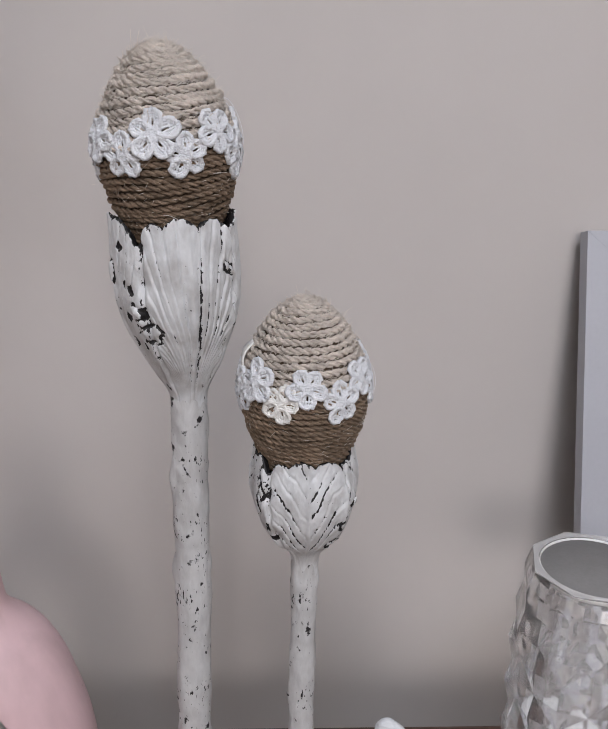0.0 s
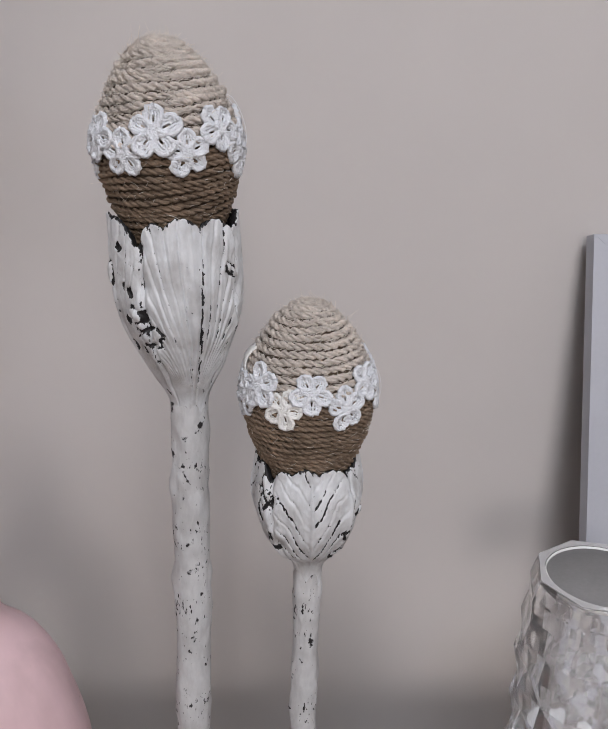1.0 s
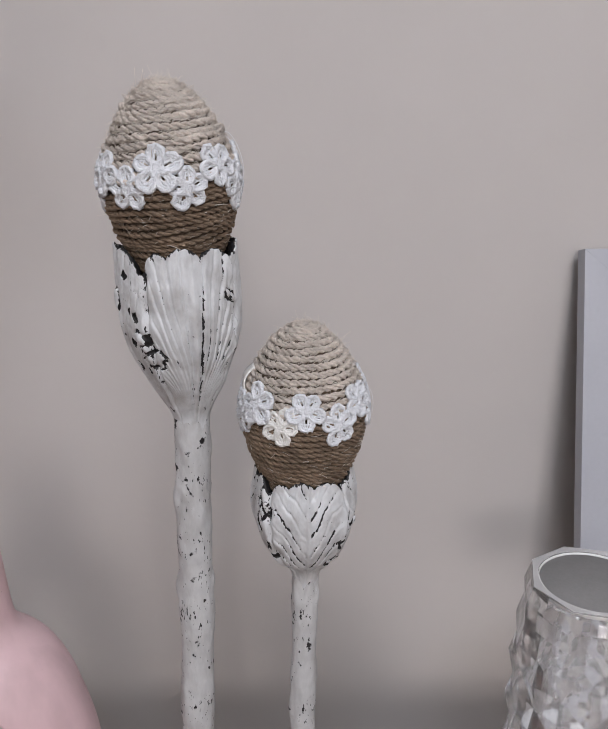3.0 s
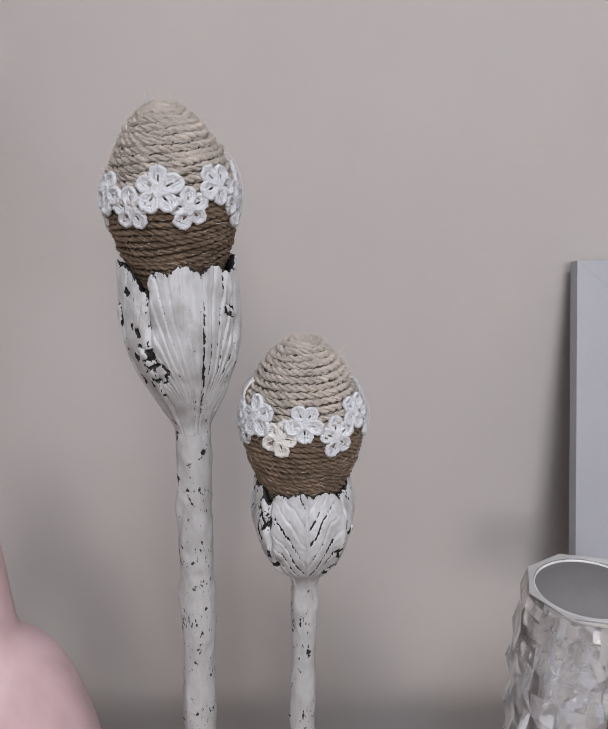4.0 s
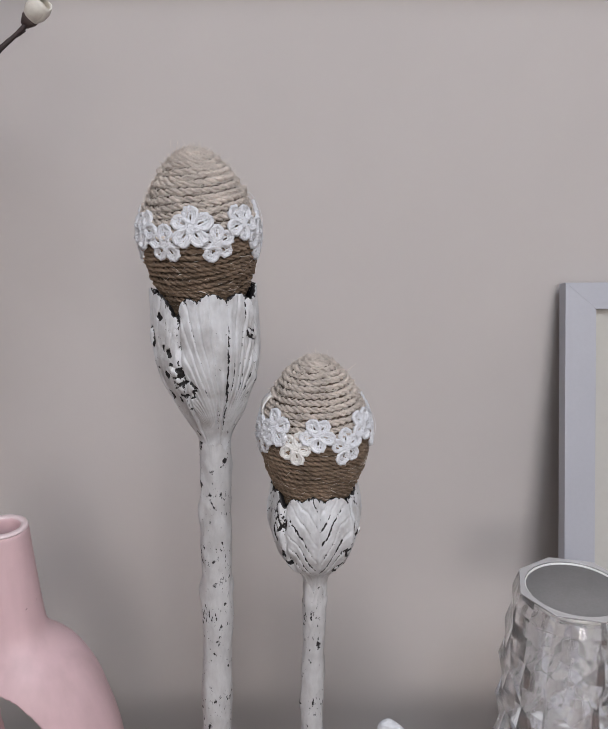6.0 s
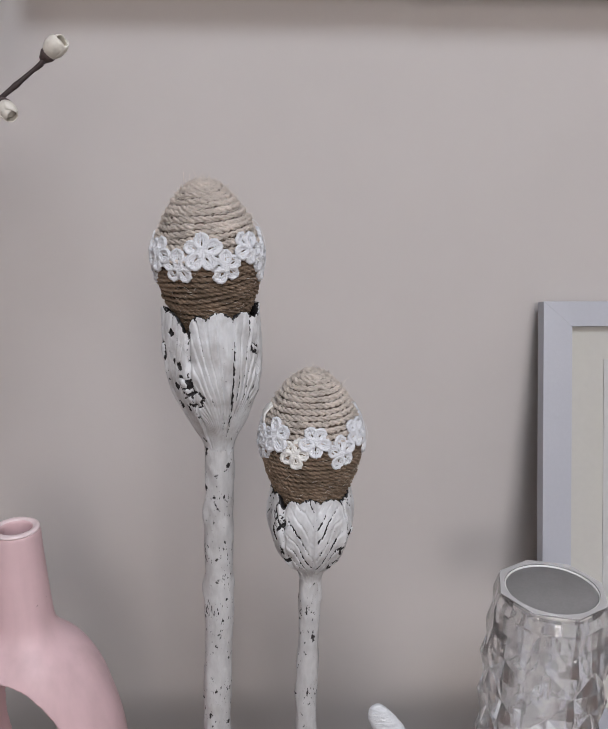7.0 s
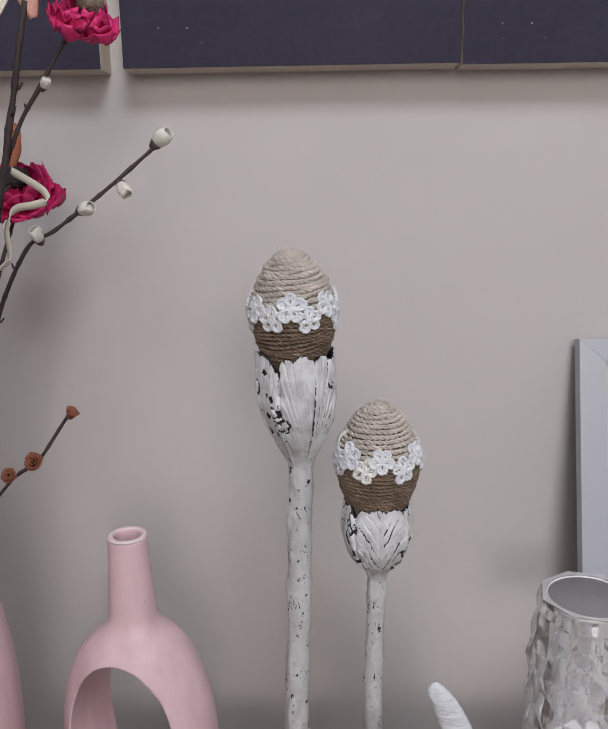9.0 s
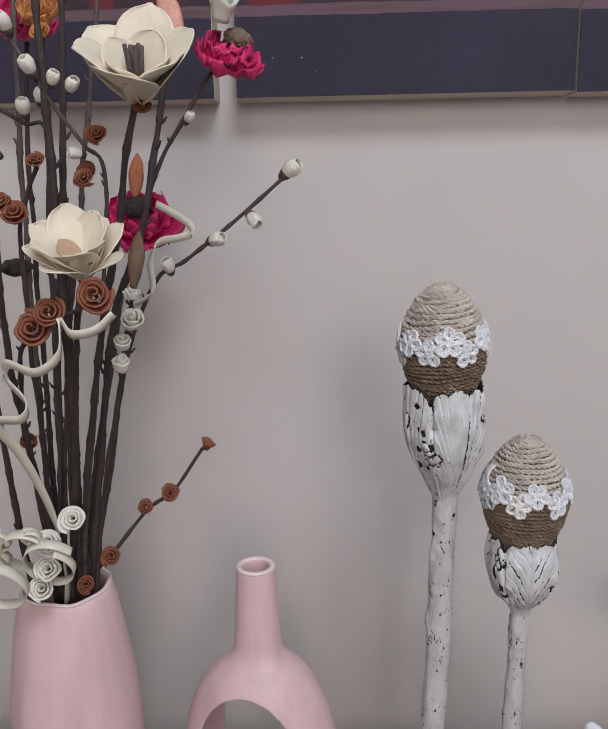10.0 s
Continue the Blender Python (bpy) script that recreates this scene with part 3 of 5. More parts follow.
def wound_egg(place, turn, seed, label, lace_z, slant, ivory_at, plies, hairs):
    lace_s = float(np.interp(lace_z, EGG_Z, EGG_S))
    rng = np.random.default_rng(seed)
    noise.seed_set(seed)
    egg = thing("twine_egg", place, label, "decorative egg", "eggs on the holders")
    core = lathe([(max(r - 0.0004, 0), z) for r, z in EGG[::10]] + [(0.0, EGG[-1][1] - 0.0003)], 48)
    part("core", core, egg_core, egg)
    wind = (0.0005 + slant * 0.6, slant)
    # darker colour below and paler above carry the fall of light on the egg
    part("lower_wrap", twine_mesh(rng, 0.0018, lace_s - 0.001, 0.0029, *wind, plies[0] * 0.92, plies[1] * 0.92, plies[2] * 0.8), jute_shaded, egg, "brown tightly wound jute twine, coloured darker for the shaded half")
    part("upper_wrap", twine_mesh(rng, lace_s - 0.001, EGG_S[-1] - 0.0012, 0.0036, *wind, plies[0] * 1.08, plies[1] * 1.08, plies[2]), jute_lit, egg, "frayed two-ply jute twine, coloured paler for the lit top")
    # pale hairs crowd the top half, which brightens it further
    tagged(part("fuzz", fibre_mesh(rng, hairs, 0.86), jute_fibre, egg, "fine loose jute hairs"), kind="stuff")
    n = 14
    for i in range(n):
        up = 0.0036 if i % 2 else -0.0040
        lines = lace_flower(rng, turn + i * 2 * np.pi / n + rng.normal(0, 0.03), lace_s + up + rng.normal(0, 0.0006), 0.0085 * rng.uniform(0.9, 1.15), rng.uniform(0, 6.28), 0.0007 * (i % 2))
        part("lace_flower", tubes("lace_flower", lines, 6), ivory_thread if i == ivory_at else lace_thread, egg, "yellowed lace flower" if i == ivory_at else "")
    for i in range(5):
        k = np.linspace(0, 1, 14)
        t1, s1 = radians(-18 + 9 * i), lace_s + rng.uniform(-0.006, 0.008)
        loop = egg_point(t1 + 0.10 * np.sin(np.pi * k), s1 + 0.012 * np.cos(np.pi * k) * rng.uniform(0.6, 1.2), 0.0025 + rng.uniform(0.001, 0.0034) * np.sin(np.pi * k))
        part("loose_thread", tubes("loose_thread", [(loop, 0.00012)], 4), lace_thread, egg)
    return egg


noise.seed_set(1)
wound_egg(Matrix.Translation((-0.0572, 0.337, 0.4300)) @ pose(0, 0, 0, 1, -2.5, 0), radians(-116.5), 3, "large egg wound with frayed jute twine and a white lace band", 0.0516, 0.0022, 99, (0.00074, 0.00090, 1.5), 6000)
small_egg = wound_egg(Matrix.Translation((0.0008, 0.3295, 0.3205)) @ pose(0, 0, 0, 0, 0.5, 0), radians(-112.5), 8, "egg wound with neat jute twine and a white lace band", 0.0550, 0.0006, 0, (0.00074, 0.00088, 1.0), 3800)

tab_v, tab_f = sheet(lambda u, v: egg_point(radians(188 + 8 * u), 0.073 + 0.013 * v, 0.0022 + 0.0020 * math.sin(math.pi * v)), 4, 12, 0.0007)
part("ribbon_tab", mesh_of("ribbon_tab", tab_v, tab_f), ivory_thread, small_egg, "small cream ribbon tab")


# ---- carved flower-cup holders ----
def carved_cup(name, profile, petals, heading, arch, fan, veins, lean, marks, seed):
    """A cup of broad overlapping carved leaves with veins, a scalloped rim and a wall's thickness.
    marks: (angle, height, half width, half height, kind), kind 0 a chipped hole, 1 a knob inside a grooved ring."""
    sides, rows, inner = 560, 210, 16
    z0, z1 = profile[0][1], profile[-1][1]
    pr = np.array(sorted((z, r) for r, z in knots(profile, 200)))
    verts, groove = np.zeros((rows + inner, sides, 3)), np.zeros((rows + inner, sides))
    half = math.pi / petals
    for j in range(sides):
        th = 2 * math.pi * j / sides
        rel = (th - heading + half) % (2 * half) - half
        s, idx = rel / half, round((th - heading - rel) / (2 * half)) % petals
        scallop = abs(math.cos(math.pi * (1.45 * s + 0.22 + 0.3 * idx))) ** 0.7 - 0.6
        rim = arch * (0.45 - abs(s) ** 2.6) + 0.0036 * scallop + 0.0022 * noise.noise((math.cos(th) * 3, math.sin(th) * 3, seed)) + 0.0007 * noise.noise((math.cos(th) * 14, math.sin(th) * 14, seed))
        rim -= (0.0030 if fan else 0.0014) * math.exp(-((1 - abs(s)) / 0.10) ** 2)
        for i in range(rows):
            h = i / (rows - 1)
            zz = z0 + h * (z1 - z0)
            r = base = float(np.interp(zz, pr[:, 0], pr[:, 1]))
            fade = min(1, max(0, (h - 0.10) / 0.25))
            sway = 0.42 * noise.noise((s * 2.4, h * 3.2, idx + seed)) + 0.10 * noise.noise((s * 9, h * 13, idx + seed))
            deep = 0.85 + 0.7 * noise.noise((s * 3.3 + 7, h * 3.0, idx + seed))
            phase = veins[0] * abs(s) / (0.10 + h ** 1.3) + sway if fan else abs(s) * veins[0] - veins[1] * h ** 1.1 + sway
            strand = round(phase)
            show = min(1, max(0, 0.48 + 1.7 * noise.noise((strand * 1.7 + idx * 5, h * 3.6, seed + 3 + (9 if s > 0 else 0)))))
            cut = 0.5 + 0.5 * math.cos(2 * math.pi * phase)
            inward = min(1, max(0, (1.0 - abs(s)) / 0.22)) * min(1, abs(s) / 0.08)
            vein = cut ** 8 * inward * (min(1, max(0, (h - 0.26) / 0.3)) if fan else 1)
            rib = math.exp(-(s / 0.06) ** 2)
            flank = math.exp(-((abs(s) - 0.13) / 0.05) ** 2) * min(1, max(0, 1.3 - 1.2 * h)) * fan
            seam = math.exp(-((1 - abs(s)) / 0.05) ** 2)
            edge = max(0, abs(s) - 0.62) / 0.38
            ruffle = noise.noise((math.cos(th) * 5, math.sin(th) * 5, h * 8 + seed))
            lumps = noise.noise((math.cos(th) * 2.4, math.sin(th) * 2.4, h * 3.2 + seed))
            r += fade * (0.0008 * rib - (0.0011 * h if fan else 0.0005) * vein * deep - 0.0008 * flank - 0.0013 * seam + 0.0009 * lumps + (0.0015 if s > 0 else -0.0004) * edge + (0.0030 if fan else 0.0021) * edge * ruffle + (0.00022 if fan else 0.00006) * deep * math.sin(2 * math.pi * phase) * inward * (1 - rib) + 0.00016 * noise.noise((math.cos(th) * 11, math.sin(th) * 11, zz * 420)))
            r += (0.0016 if fan else 0.0005) * h ** 9
            grain = 0.55 + 1.1 * noise.noise((th * 34, h * 30, seed))
            g = (vein * show * (1.0 if fan else 1.45) + flank * (0.5 + 0.9 * show)) * grain + seam * 0.5 * (0.2 + show)
            for angle, zm, hw, hh, kind in marks:
                da = (th - angle + math.pi) % (2 * math.pi) - math.pi
                u, v = da * base / hw, (zz - zm) / hh
                if abs(u) < 2 and abs(v) < 2:
                    d = math.hypot(u, v) * (1 + 0.45 * noise.noise((u * 1.3 + zm * 90, v * 1.3, angle)))
                    if kind:
                        ring_cut = math.exp(-((d - 1) / 0.24) ** 2)
                        r += 0.0011 * max(0, 1 - d) ** 0.5 - 0.0007 * ring_cut
                        g += ring_cut * min(1, max(0, 0.75 + 1.3 * noise.noise((u * 1.6, v * 1.6, angle * 3))))
                    elif d < 1:
                        r -= 0.0010 * min(1, (1 - d) * 3)
                        g += min(1, (1 - d) * 4) * 1.3
            verts[i, j] = (r * math.cos(th) + lean * (1 - h), r * math.sin(th), zz + rim * h ** 4)
            groove[i, j] = min(1.4, fade * (g + 0.8 * (0.45 + noise.noise((math.cos(th) * 8, math.sin(th) * 8, seed))) * max(0, h - 0.98) / 0.02) + max(0, -ruffle) * 0.55 * edge * fade)
        top = verts[rows - 1, j].copy()
        rt = math.hypot(top[0], top[1])
        for i in range(inner):
            h = 1 - i / (inner - 1)
            zz = top[2] * h + (z0 + 0.45 * (z1 - z0)) * (1 - h)
            r = (float(np.interp(zz, pr[:, 0], pr[:, 1])) - 0.0024) if i else rt - 0.0010
            r = min(r, rt - 0.0010) if i < 4 else r
            verts[rows + i, j] = (r * math.cos(th), r * math.sin(th), zz + (0.0004 if i == 0 else 0))
            # inner wall coloured almost black for the shade inside the cup, not worn there
            groove[rows + i, j] = 1.6 if i > 1 else 0.8
    faces = []
    for i in range(rows + inner - 1):
        for j in range(sides):
            k = (j + 1) % sides
            faces.append((i * sides + j, i * sides + k, (i + 1) * sides + k, (i + 1) * sides + j))
    faces.append(tuple(range(sides))[::-1])
    faces.append(tuple((rows + inner - 1) * sides + j for j in range(sides)))
    me = mesh_of(name, verts.reshape(-1, 3), faces)
    att = me.attributes.new("groove", "FLOAT", "POINT")
    att.data.foreach_set("value", groove.reshape(-1).tolist())
    return me


def stem_mesh(axis, radius_bottom, radius_top, seed):
    """A turned branch-like stem with knots and dents."""
    line = smooth_path(axis, 0.0012)
    n, sides = len(line), 48
    verts, faces = [], []
    for i, p in enumerate(line):
        k = i / (n - 1)
        base = radius_bottom + (radius_top - radius_bottom) * k
        for j in range(sides):
            a = 2 * math.pi * j / sides
            c, s = math.cos(a), math.sin(a)
            knob = max(0, noise.noise((c * 0.9, s * 0.9, p.z * 38 + seed)) - 0.25) * 0.0046
            dent = noise.noise((c * 2.2, s * 2.2, p.z * 130 + seed)) * 0.0007
            r = base + knob + dent + 0.00035 * math.sin(p.z * 120 + seed)
            verts.append((p.x + r * c, p.y + r * s, p.z))
    for i in range(n - 1):
        for j in range(sides):
            k = (j + 1) % sides
            faces.append((i * sides + j, i * sides + k, (i + 1) * sides + k, (i + 1) * sides + j))
    faces.append(tuple(range(sides))[::-1])
    faces.append(tuple((n - 1) * sides + j for j in range(sides)))
    return mesh_of("stem", verts, faces)


def egg_holder(at, axis, radii, profile, cup_at, petals, heading, arch, fan, veins, lean, marks, seed, label):
    holder = thing("egg_holder", at, label, "egg holder", "holders on the table")
    part("base", lathe(knots([(0.0, 0.0), (0.044, 0.0), (0.046, 0.004), (0.043, 0.010), (0.028, 0.017), (0.014, 0.026), (radii[0] + 0.001, 0.040)], 40) + [(0.0, 0.040)]), paint_stem, holder)
    part("stem", stem_mesh(axis, *radii, seed), paint_stem, holder, "branch-like stem with dark paint chips")
    cup = part("cup", carved_cup("cup", profile, petals, heading, arch, fan, veins, lean, marks, seed), paint_cup, holder, "carved leaf cup with worn white paint")
    cup.location = cup_at
    return holder


TALL_MARKS = [(radians(a), z, w, h, k) for a, z, w, h, k in (
    (-113, 0.4010, 0.0052, 0.0042, 1), (-127, 0.4200, 0.0020, 0.0026, 0), (-135, 0.4215, 0.0010, 0.0020, 0), (-146, 0.3945, 0.0024, 0.0028, 0), (-128, 0.3935, 0.0018, 0.0022, 0),
    (-139, 0.4070, 0.0022, 0.0026, 0), (-124, 0.4110, 0.0040, 0.0032, 1), (-30, 0.4290, 0.0040, 0.0026, 1), (-14, 0.4040, 0.0030, 0.0040, 0), (-136, 0.4370, 0.0026, 0.0020, 0), (-160, 0.4250, 0.0028, 0.0050, 1))]
SHORT_MARKS = [(radians(a), z, w, h, k) for a, z, w, h, k in (
    (-141, 0.3235, 0.0028, 0.0042, 1), (-138, 0.3035, 0.0022, 0.0032, 0), (-136, 0.2960, 0.0030, 0.0014, 0), (-40, 0.3030, 0.0030, 0.0042, 1), (-44, 0.2895, 0.0040, 0.0022, 0),
    (-36, 0.3180, 0.0014, 0.0050, 0), (-20, 0.3120, 0.0030, 0.0030, 1), (-150, 0.3120, 0.0016, 0.0046, 0))]
egg_holder((-0.0615, 0.333, TABLE_Z), [(0.0, 0.0, 0.038), (0.0004, 0.0, 0.10), (0.0, 0.0005, 0.170), (0.0032, 0.001, 0.25), (0.0043, 0.002, 0.31), (0.0060, 0.003, 0.36), (0.0045, 0.003, 0.385)], (0.0096, 0.0089),
           [(0.0084, 0.350), (0.0086, 0.3585), (0.0100, 0.3665), (0.0150, 0.3765), (0.0203, 0.3876), (0.0252, 0.3987), (0.0281, 0.4099), (0.0290, 0.421), (0.0288, 0.4325), (0.0270, 0.4475)], (0.0030, 0.0030, -TABLE_Z),
           4, radians(-90 + 21), 0.0062, 1, (4.3, 0), 0.0035, TALL_MARKS, 2.0, "tall whitewashed egg holder with a carved leaf cup")
egg_holder((-0.0010, 0.329, TABLE_Z), [(0.0, 0.0, 0.038), (-0.0005, 0.0, 0.11), (0.0002, 0.0, 0.175), (0.0016, 0.0, 0.25), (0.0026, 0.0, 0.300)], (0.0072, 0.0069),
           [(0.0066, 0.266), (0.0070, 0.2735), (0.0086, 0.2800), (0.0122, 0.2850), (0.0178, 0.2900), (0.0216, 0.2970), (0.0248, 0.3070), (0.0268, 0.3165), (0.0266, 0.325), (0.0252, 0.332), (0.0240, 0.337)], (0.0018, 0.0, -TABLE_Z),
           4, radians(-90 + 4), 0.0036, 0, (3.2, 6.8), 0.0008, SHORT_MARKS, 7.0, "shorter whitewashed egg holder with a carved leaf cup")

# ---- pink ceramics ----
ring = thing("ring_vase", Matrix.Translation((-0.2038, 0.386, TABLE_Z)) @ pose(0, 0, 0, 0, 0, -13), "pink ceramic vase with an oval hole through its body", "vase")
outer = lathe(knots([(0.0, 0.0), (0.036, 0.0), (0.041, 0.004), (0.0545, 0.040), (0.0655, 0.075), (0.0670, 0.097), (0.0640, 0.133), (0.0550, 0.168), (0.0415, 0.192), (0.0280, 0.205), (0.0212, 0.214), (0.0190, 0.228), (0.0165, 0.272), (0.0158, 0.290), (0.0140, 0.2925), (0.0, 0.2925)], 110), 72)
for v in outer.verts:
    k = min(1, max(0, (0.210 - v.co.z) / 0.05))
    v.co.x *= 1.065
    v.co.y *= 1 - 0.22 * k
hole = bmesh.new()
ring_a, ring_b = [], []
for j in range(64):
    a = 2 * math.pi * j / 64
    x, z = 0.0490 * math.cos(a) * (1.0 + 0.06 * math.sin(a)), 0.099 + 0.0915 * math.sin(a)
    ring_a.append(hole.verts.new((x, -0.12, z)))
    ring_b.append(hole.verts.new((x, 0.12, z)))
hole.faces.new(ring_a)
hole.faces.new(ring_b[::-1])
for j in range(64):
    hole.faces.new((ring_a[j], ring_b[j], ring_b[(j + 1) % 64], ring_a[(j + 1) % 64]))
bore = lathe([(0.0, 0.232), (0.0105, 0.232), (0.0112, 0.31), (0.0, 0.31)], 48)
lip = [(0.0139 + 0.0024 * math.cos(a), 0.2915 + 0.0016 * math.sin(a)) for a in [2 * math.pi * i / 12 for i in range(13)]]
part("lip", lathe(lip, 56), lip_glaze, ring, "pale worn lip of the neck")
part("vase_body", fused("vase_body", [outer], [hole, bore], 0.0008, 40), pink_glaze, ring, "smooth pink satin glaze")

VASE = (-0.3545, 0.356)
tall = thing("flower_vase", (*VASE, TABLE_Z), "pink glazed ceramic vase holding dried flowers", "vase")
tall_profile = knots([(0.0, 0.0), (0.038, 0.0), (0.0415, 0.004), (0.049, 0.045), (0.0535, 0.10), (0.0545, 0.140), (0.0525, 0.187), (0.047, 0.230), (0.0408, 0.268), (0.0362, 0.2875), (0.0346, 0.291), (0.0325, 0.2895), (0.0328, 0.282), (0.037, 0.262), (0.043, 0.228), (0.048, 0.18), (0.048, 0.08), (0.03, 0.012), (0.0, 0.011)], 140)
vase_bm = lathe(tall_profile, 96)
for v in vase_bm.verts:
    a = math.atan2(v.co.y, v.co.x)
    k = max(0, v.co.z - 0.25) / 0.04
    v.co.z += 0.0011 * k * math.sin(3 * a + 1) + 0.0007 * k * math.sin(7 * a)
part("vase_body", vase_bm, pink_glaze, tall, "smooth pink satin glaze")
tall_lip = lathe([(0.0344 + 0.0017 * math.cos(a), 0.2908 + 0.0014 * math.sin(a)) for a in [2 * math.pi * i / 12 for i in range(13)]], 96)
for v in tall_lip.verts:
    a = math.atan2(v.co.y, v.co.x)
    v.co.z += 0.0011 * math.sin(3 * a + 1) + 0.0007 * math.sin(7 * a)
part("lip", tall_lip, lip_glaze, tall, "pale worn lip of the mouth")


# ---- crystal lamp ----
def crystal_body():
    """Eight columns of pyramid facets between crossing ridges, an octagonal shoulder and a hollow core."""
    bm, n = bmesh.new(), 8
    rows = [0.014 + 0.0195 * i for i in range(9)]

    def ring(z, r, shift):
        return [bm.verts.new((r * math.cos(2 * math.pi * (j + shift) / n), r * math.sin(2 * math.pi * (j + shift) / n), z)) for j in range(n)]

    rings = [ring(z, 0.0492, 0.5 * (i % 2)) for i, z in enumerate(rows)]
    for i in range(len(rows) - 2):
        shift = 0.5 * (i % 2)
        for j in range(n):
            low, top = rings[i][j], rings[i + 2][j]
            left, right = (rings[i + 1][j - 1], rings[i + 1][j]) if i % 2 == 0 else (rings[i + 1][j], rings[i + 1][(j + 1) % n])
            a = 2 * math.pi * (j + shift) / n
            tip = bm.verts.new((0.0538 * math.cos(a), 0.0538 * math.sin(a), rows[i + 1] + 0.002))
            for p, q in ((low, right), (right, top), (top, left), (left, low)):
                bm.faces.new((tip, p, q))
    m = len(rows) - 1
    shoulder = ring(0.1850, 0.0498, 0.0)
    rim = ring(0.2000, 0.0452, 0.0)
    foot = ring(0.004, 0.0490, 0.0)
    for j in range(n):
        k = (j + 1) % n
        # close the zigzags at the bottom and the top
        bm.faces.new((rings[0][j], foot[j], foot[k], rings[0][k]))
        bm.faces.new((rings[1][j], rings[0][j], rings[0][k]))
        bm.faces.new((rings[m - 1][j], rings[m][k], rings[m][j]) if (m - 1) % 2 else (rings[m - 1][j], rings[m - 1][k], rings[m][j]))
        bm.faces.new((rings[m][j], rings[m][k], shoulder[k], shoulder[j]))
        bm.faces.new((shoulder[j], shoulder[k], rim[k], rim[j]))
    # the hollow inside
    deep = 48

    def bore(z, r):
        return [bm.verts.new((r * math.cos(2 * math.pi * j / deep), r * math.sin(2 * math.pi * j / deep), z)) for j in range(deep)]

    inside = [bore(0.2000, 0.0380), bore(0.1920, 0.0380), bore(0.1840, 0.0415), bore(0.0120, 0.0420)]
    mouth, end = inside[0], inside[-1]
    for j in range(deep):
        k = (j + 1) % deep
        for up, low in zip(inside, inside[1:]):
            bm.faces.new((up[j], low[j], low[k], up[k]))
        if j % 6 == 0:
            bm.faces.new((rim[j // 6], rim[(j // 6 + 1) % n], *[mouth[(j + 6 - q) % deep] for q in range(7)]))
    bm.faces.new(end[::-1])
    bm.faces.new(foot[::-1])
    return bm


def octagon_rim(outer, inner, low, high):
    """A flat ring, eight-sided outside and round inside."""
    bm, n, rings = bmesh.new(), 64, []
    for r, z in ((outer, low), (outer, high), (inner, high), (inner, low)):
        loop = []
        for j in range(n):
            a = 2 * math.pi * j / n
            reach = r * math.cos(math.pi / 8) / math.cos(a % (math.pi / 4) - math.pi / 8) if r == outer else r
            loop.append(bm.verts.new((reach * math.cos(a), reach * math.sin(a), z)))
        rings.append(loop)
    for a, b in zip(rings, rings[1:] + rings[:1]):
        for j in range(n):
            bm.faces.new((a[j], a[(j + 1) % n], b[(j + 1) % n], b[j]))
    return bm


lamp = thing("crystal_lamp", Matrix.Translation((0.2075, 0.4445, TABLE_Z)) @ pose(0, 0, 0, 0, 0, 8), "clear faceted acrylic table lamp with a grey metal top", "table lamp")
part("shade", crystal_body(), acrylic, lamp, "clear cut-crystal acrylic", False).visible_shadow = False
cap = part("cap", lathe([(0.0, 0.1950), (0.0362, 0.1950), (0.0370, 0.1960), (0.0370, 0.1985), (0.0362, 0.1992), (0.0, 0.1992)], 64), brushed, lamp, "matt grey metal cap")
part("cap_ring", lathe([(0.0372, 0.1950), (0.0378, 0.1950), (0.0378, 0.2002), (0.0372, 0.2002), (0.0372, 0.1950)], 64), white_plastic, cap)
part("rim", octagon_rim(0.0450, 0.0381, 0.2004, 0.2012), milky_rim, lamp, "pale eight-sided rim", False)
# added tube: whitens the inside and gives the clear body a faint shadow
part("liner", lathe([(0.0395, 0.0125), (0.0395, 0.1800), (0.0390, 0.1800), (0.0390, 0.0125), (0.0395, 0.0125)], 64), milky, lamp, "added thin milky tube that pales the inside and casts a partial shadow")
part("base", lathe([(0.0, 0.0), (0.048, 0.0), (0.049, 0.0015), (0.048, 0.0036), (0.0, 0.0036)], 64), white_plastic, lamp)


# ---- whitewashed hare figure ----
def blob(centre, radii, turn=(0, 0, 0)):
    bm = bmesh.new()
    bmesh.ops.create_icosphere(bm, subdivisions=3, radius=1.0)
    m = pose(*centre, *turn) @ Matrix.Diagonal((*radii, 1))
    bmesh.ops.transform(bm, matrix=m, verts=bm.verts)
    return bm


def ear(points, radii):
    out = []
    line = smooth_path(points, 0.006)
    for i, p in enumerate(line):
        r = float(np.interp(i / (len(line) - 1), np.linspace(0, 1, len(radii)), radii))
        out.append(blob(p, (r, r * 0.62, r * 1.25)))
    return out


hare_parts = [blob((0.085, 0.275, 0.045), (0.045, 0.035, 0.056)), blob((0.070, 0.270, 0.115), (0.026, 0.024, 0.028))]
hare_parts += ear([(0.066, 0.269, 0.135), (0.061, 0.268, 0.165), (0.0530, 0.268, 0.192), (0.0440, 0.268, 0.2115), (0.0385, 0.268, 0.2200)], (0.009, 0.011, 0.0115, 0.0095, 0.0062))
hare_parts += ear([(0.058, 0.272, 0.130), (0.034, 0.272, 0.145), (0.012, 0.270, 0.163), (-0.003, 0.268, 0.177)], (0.009, 0.011, 0.009, 0.005))
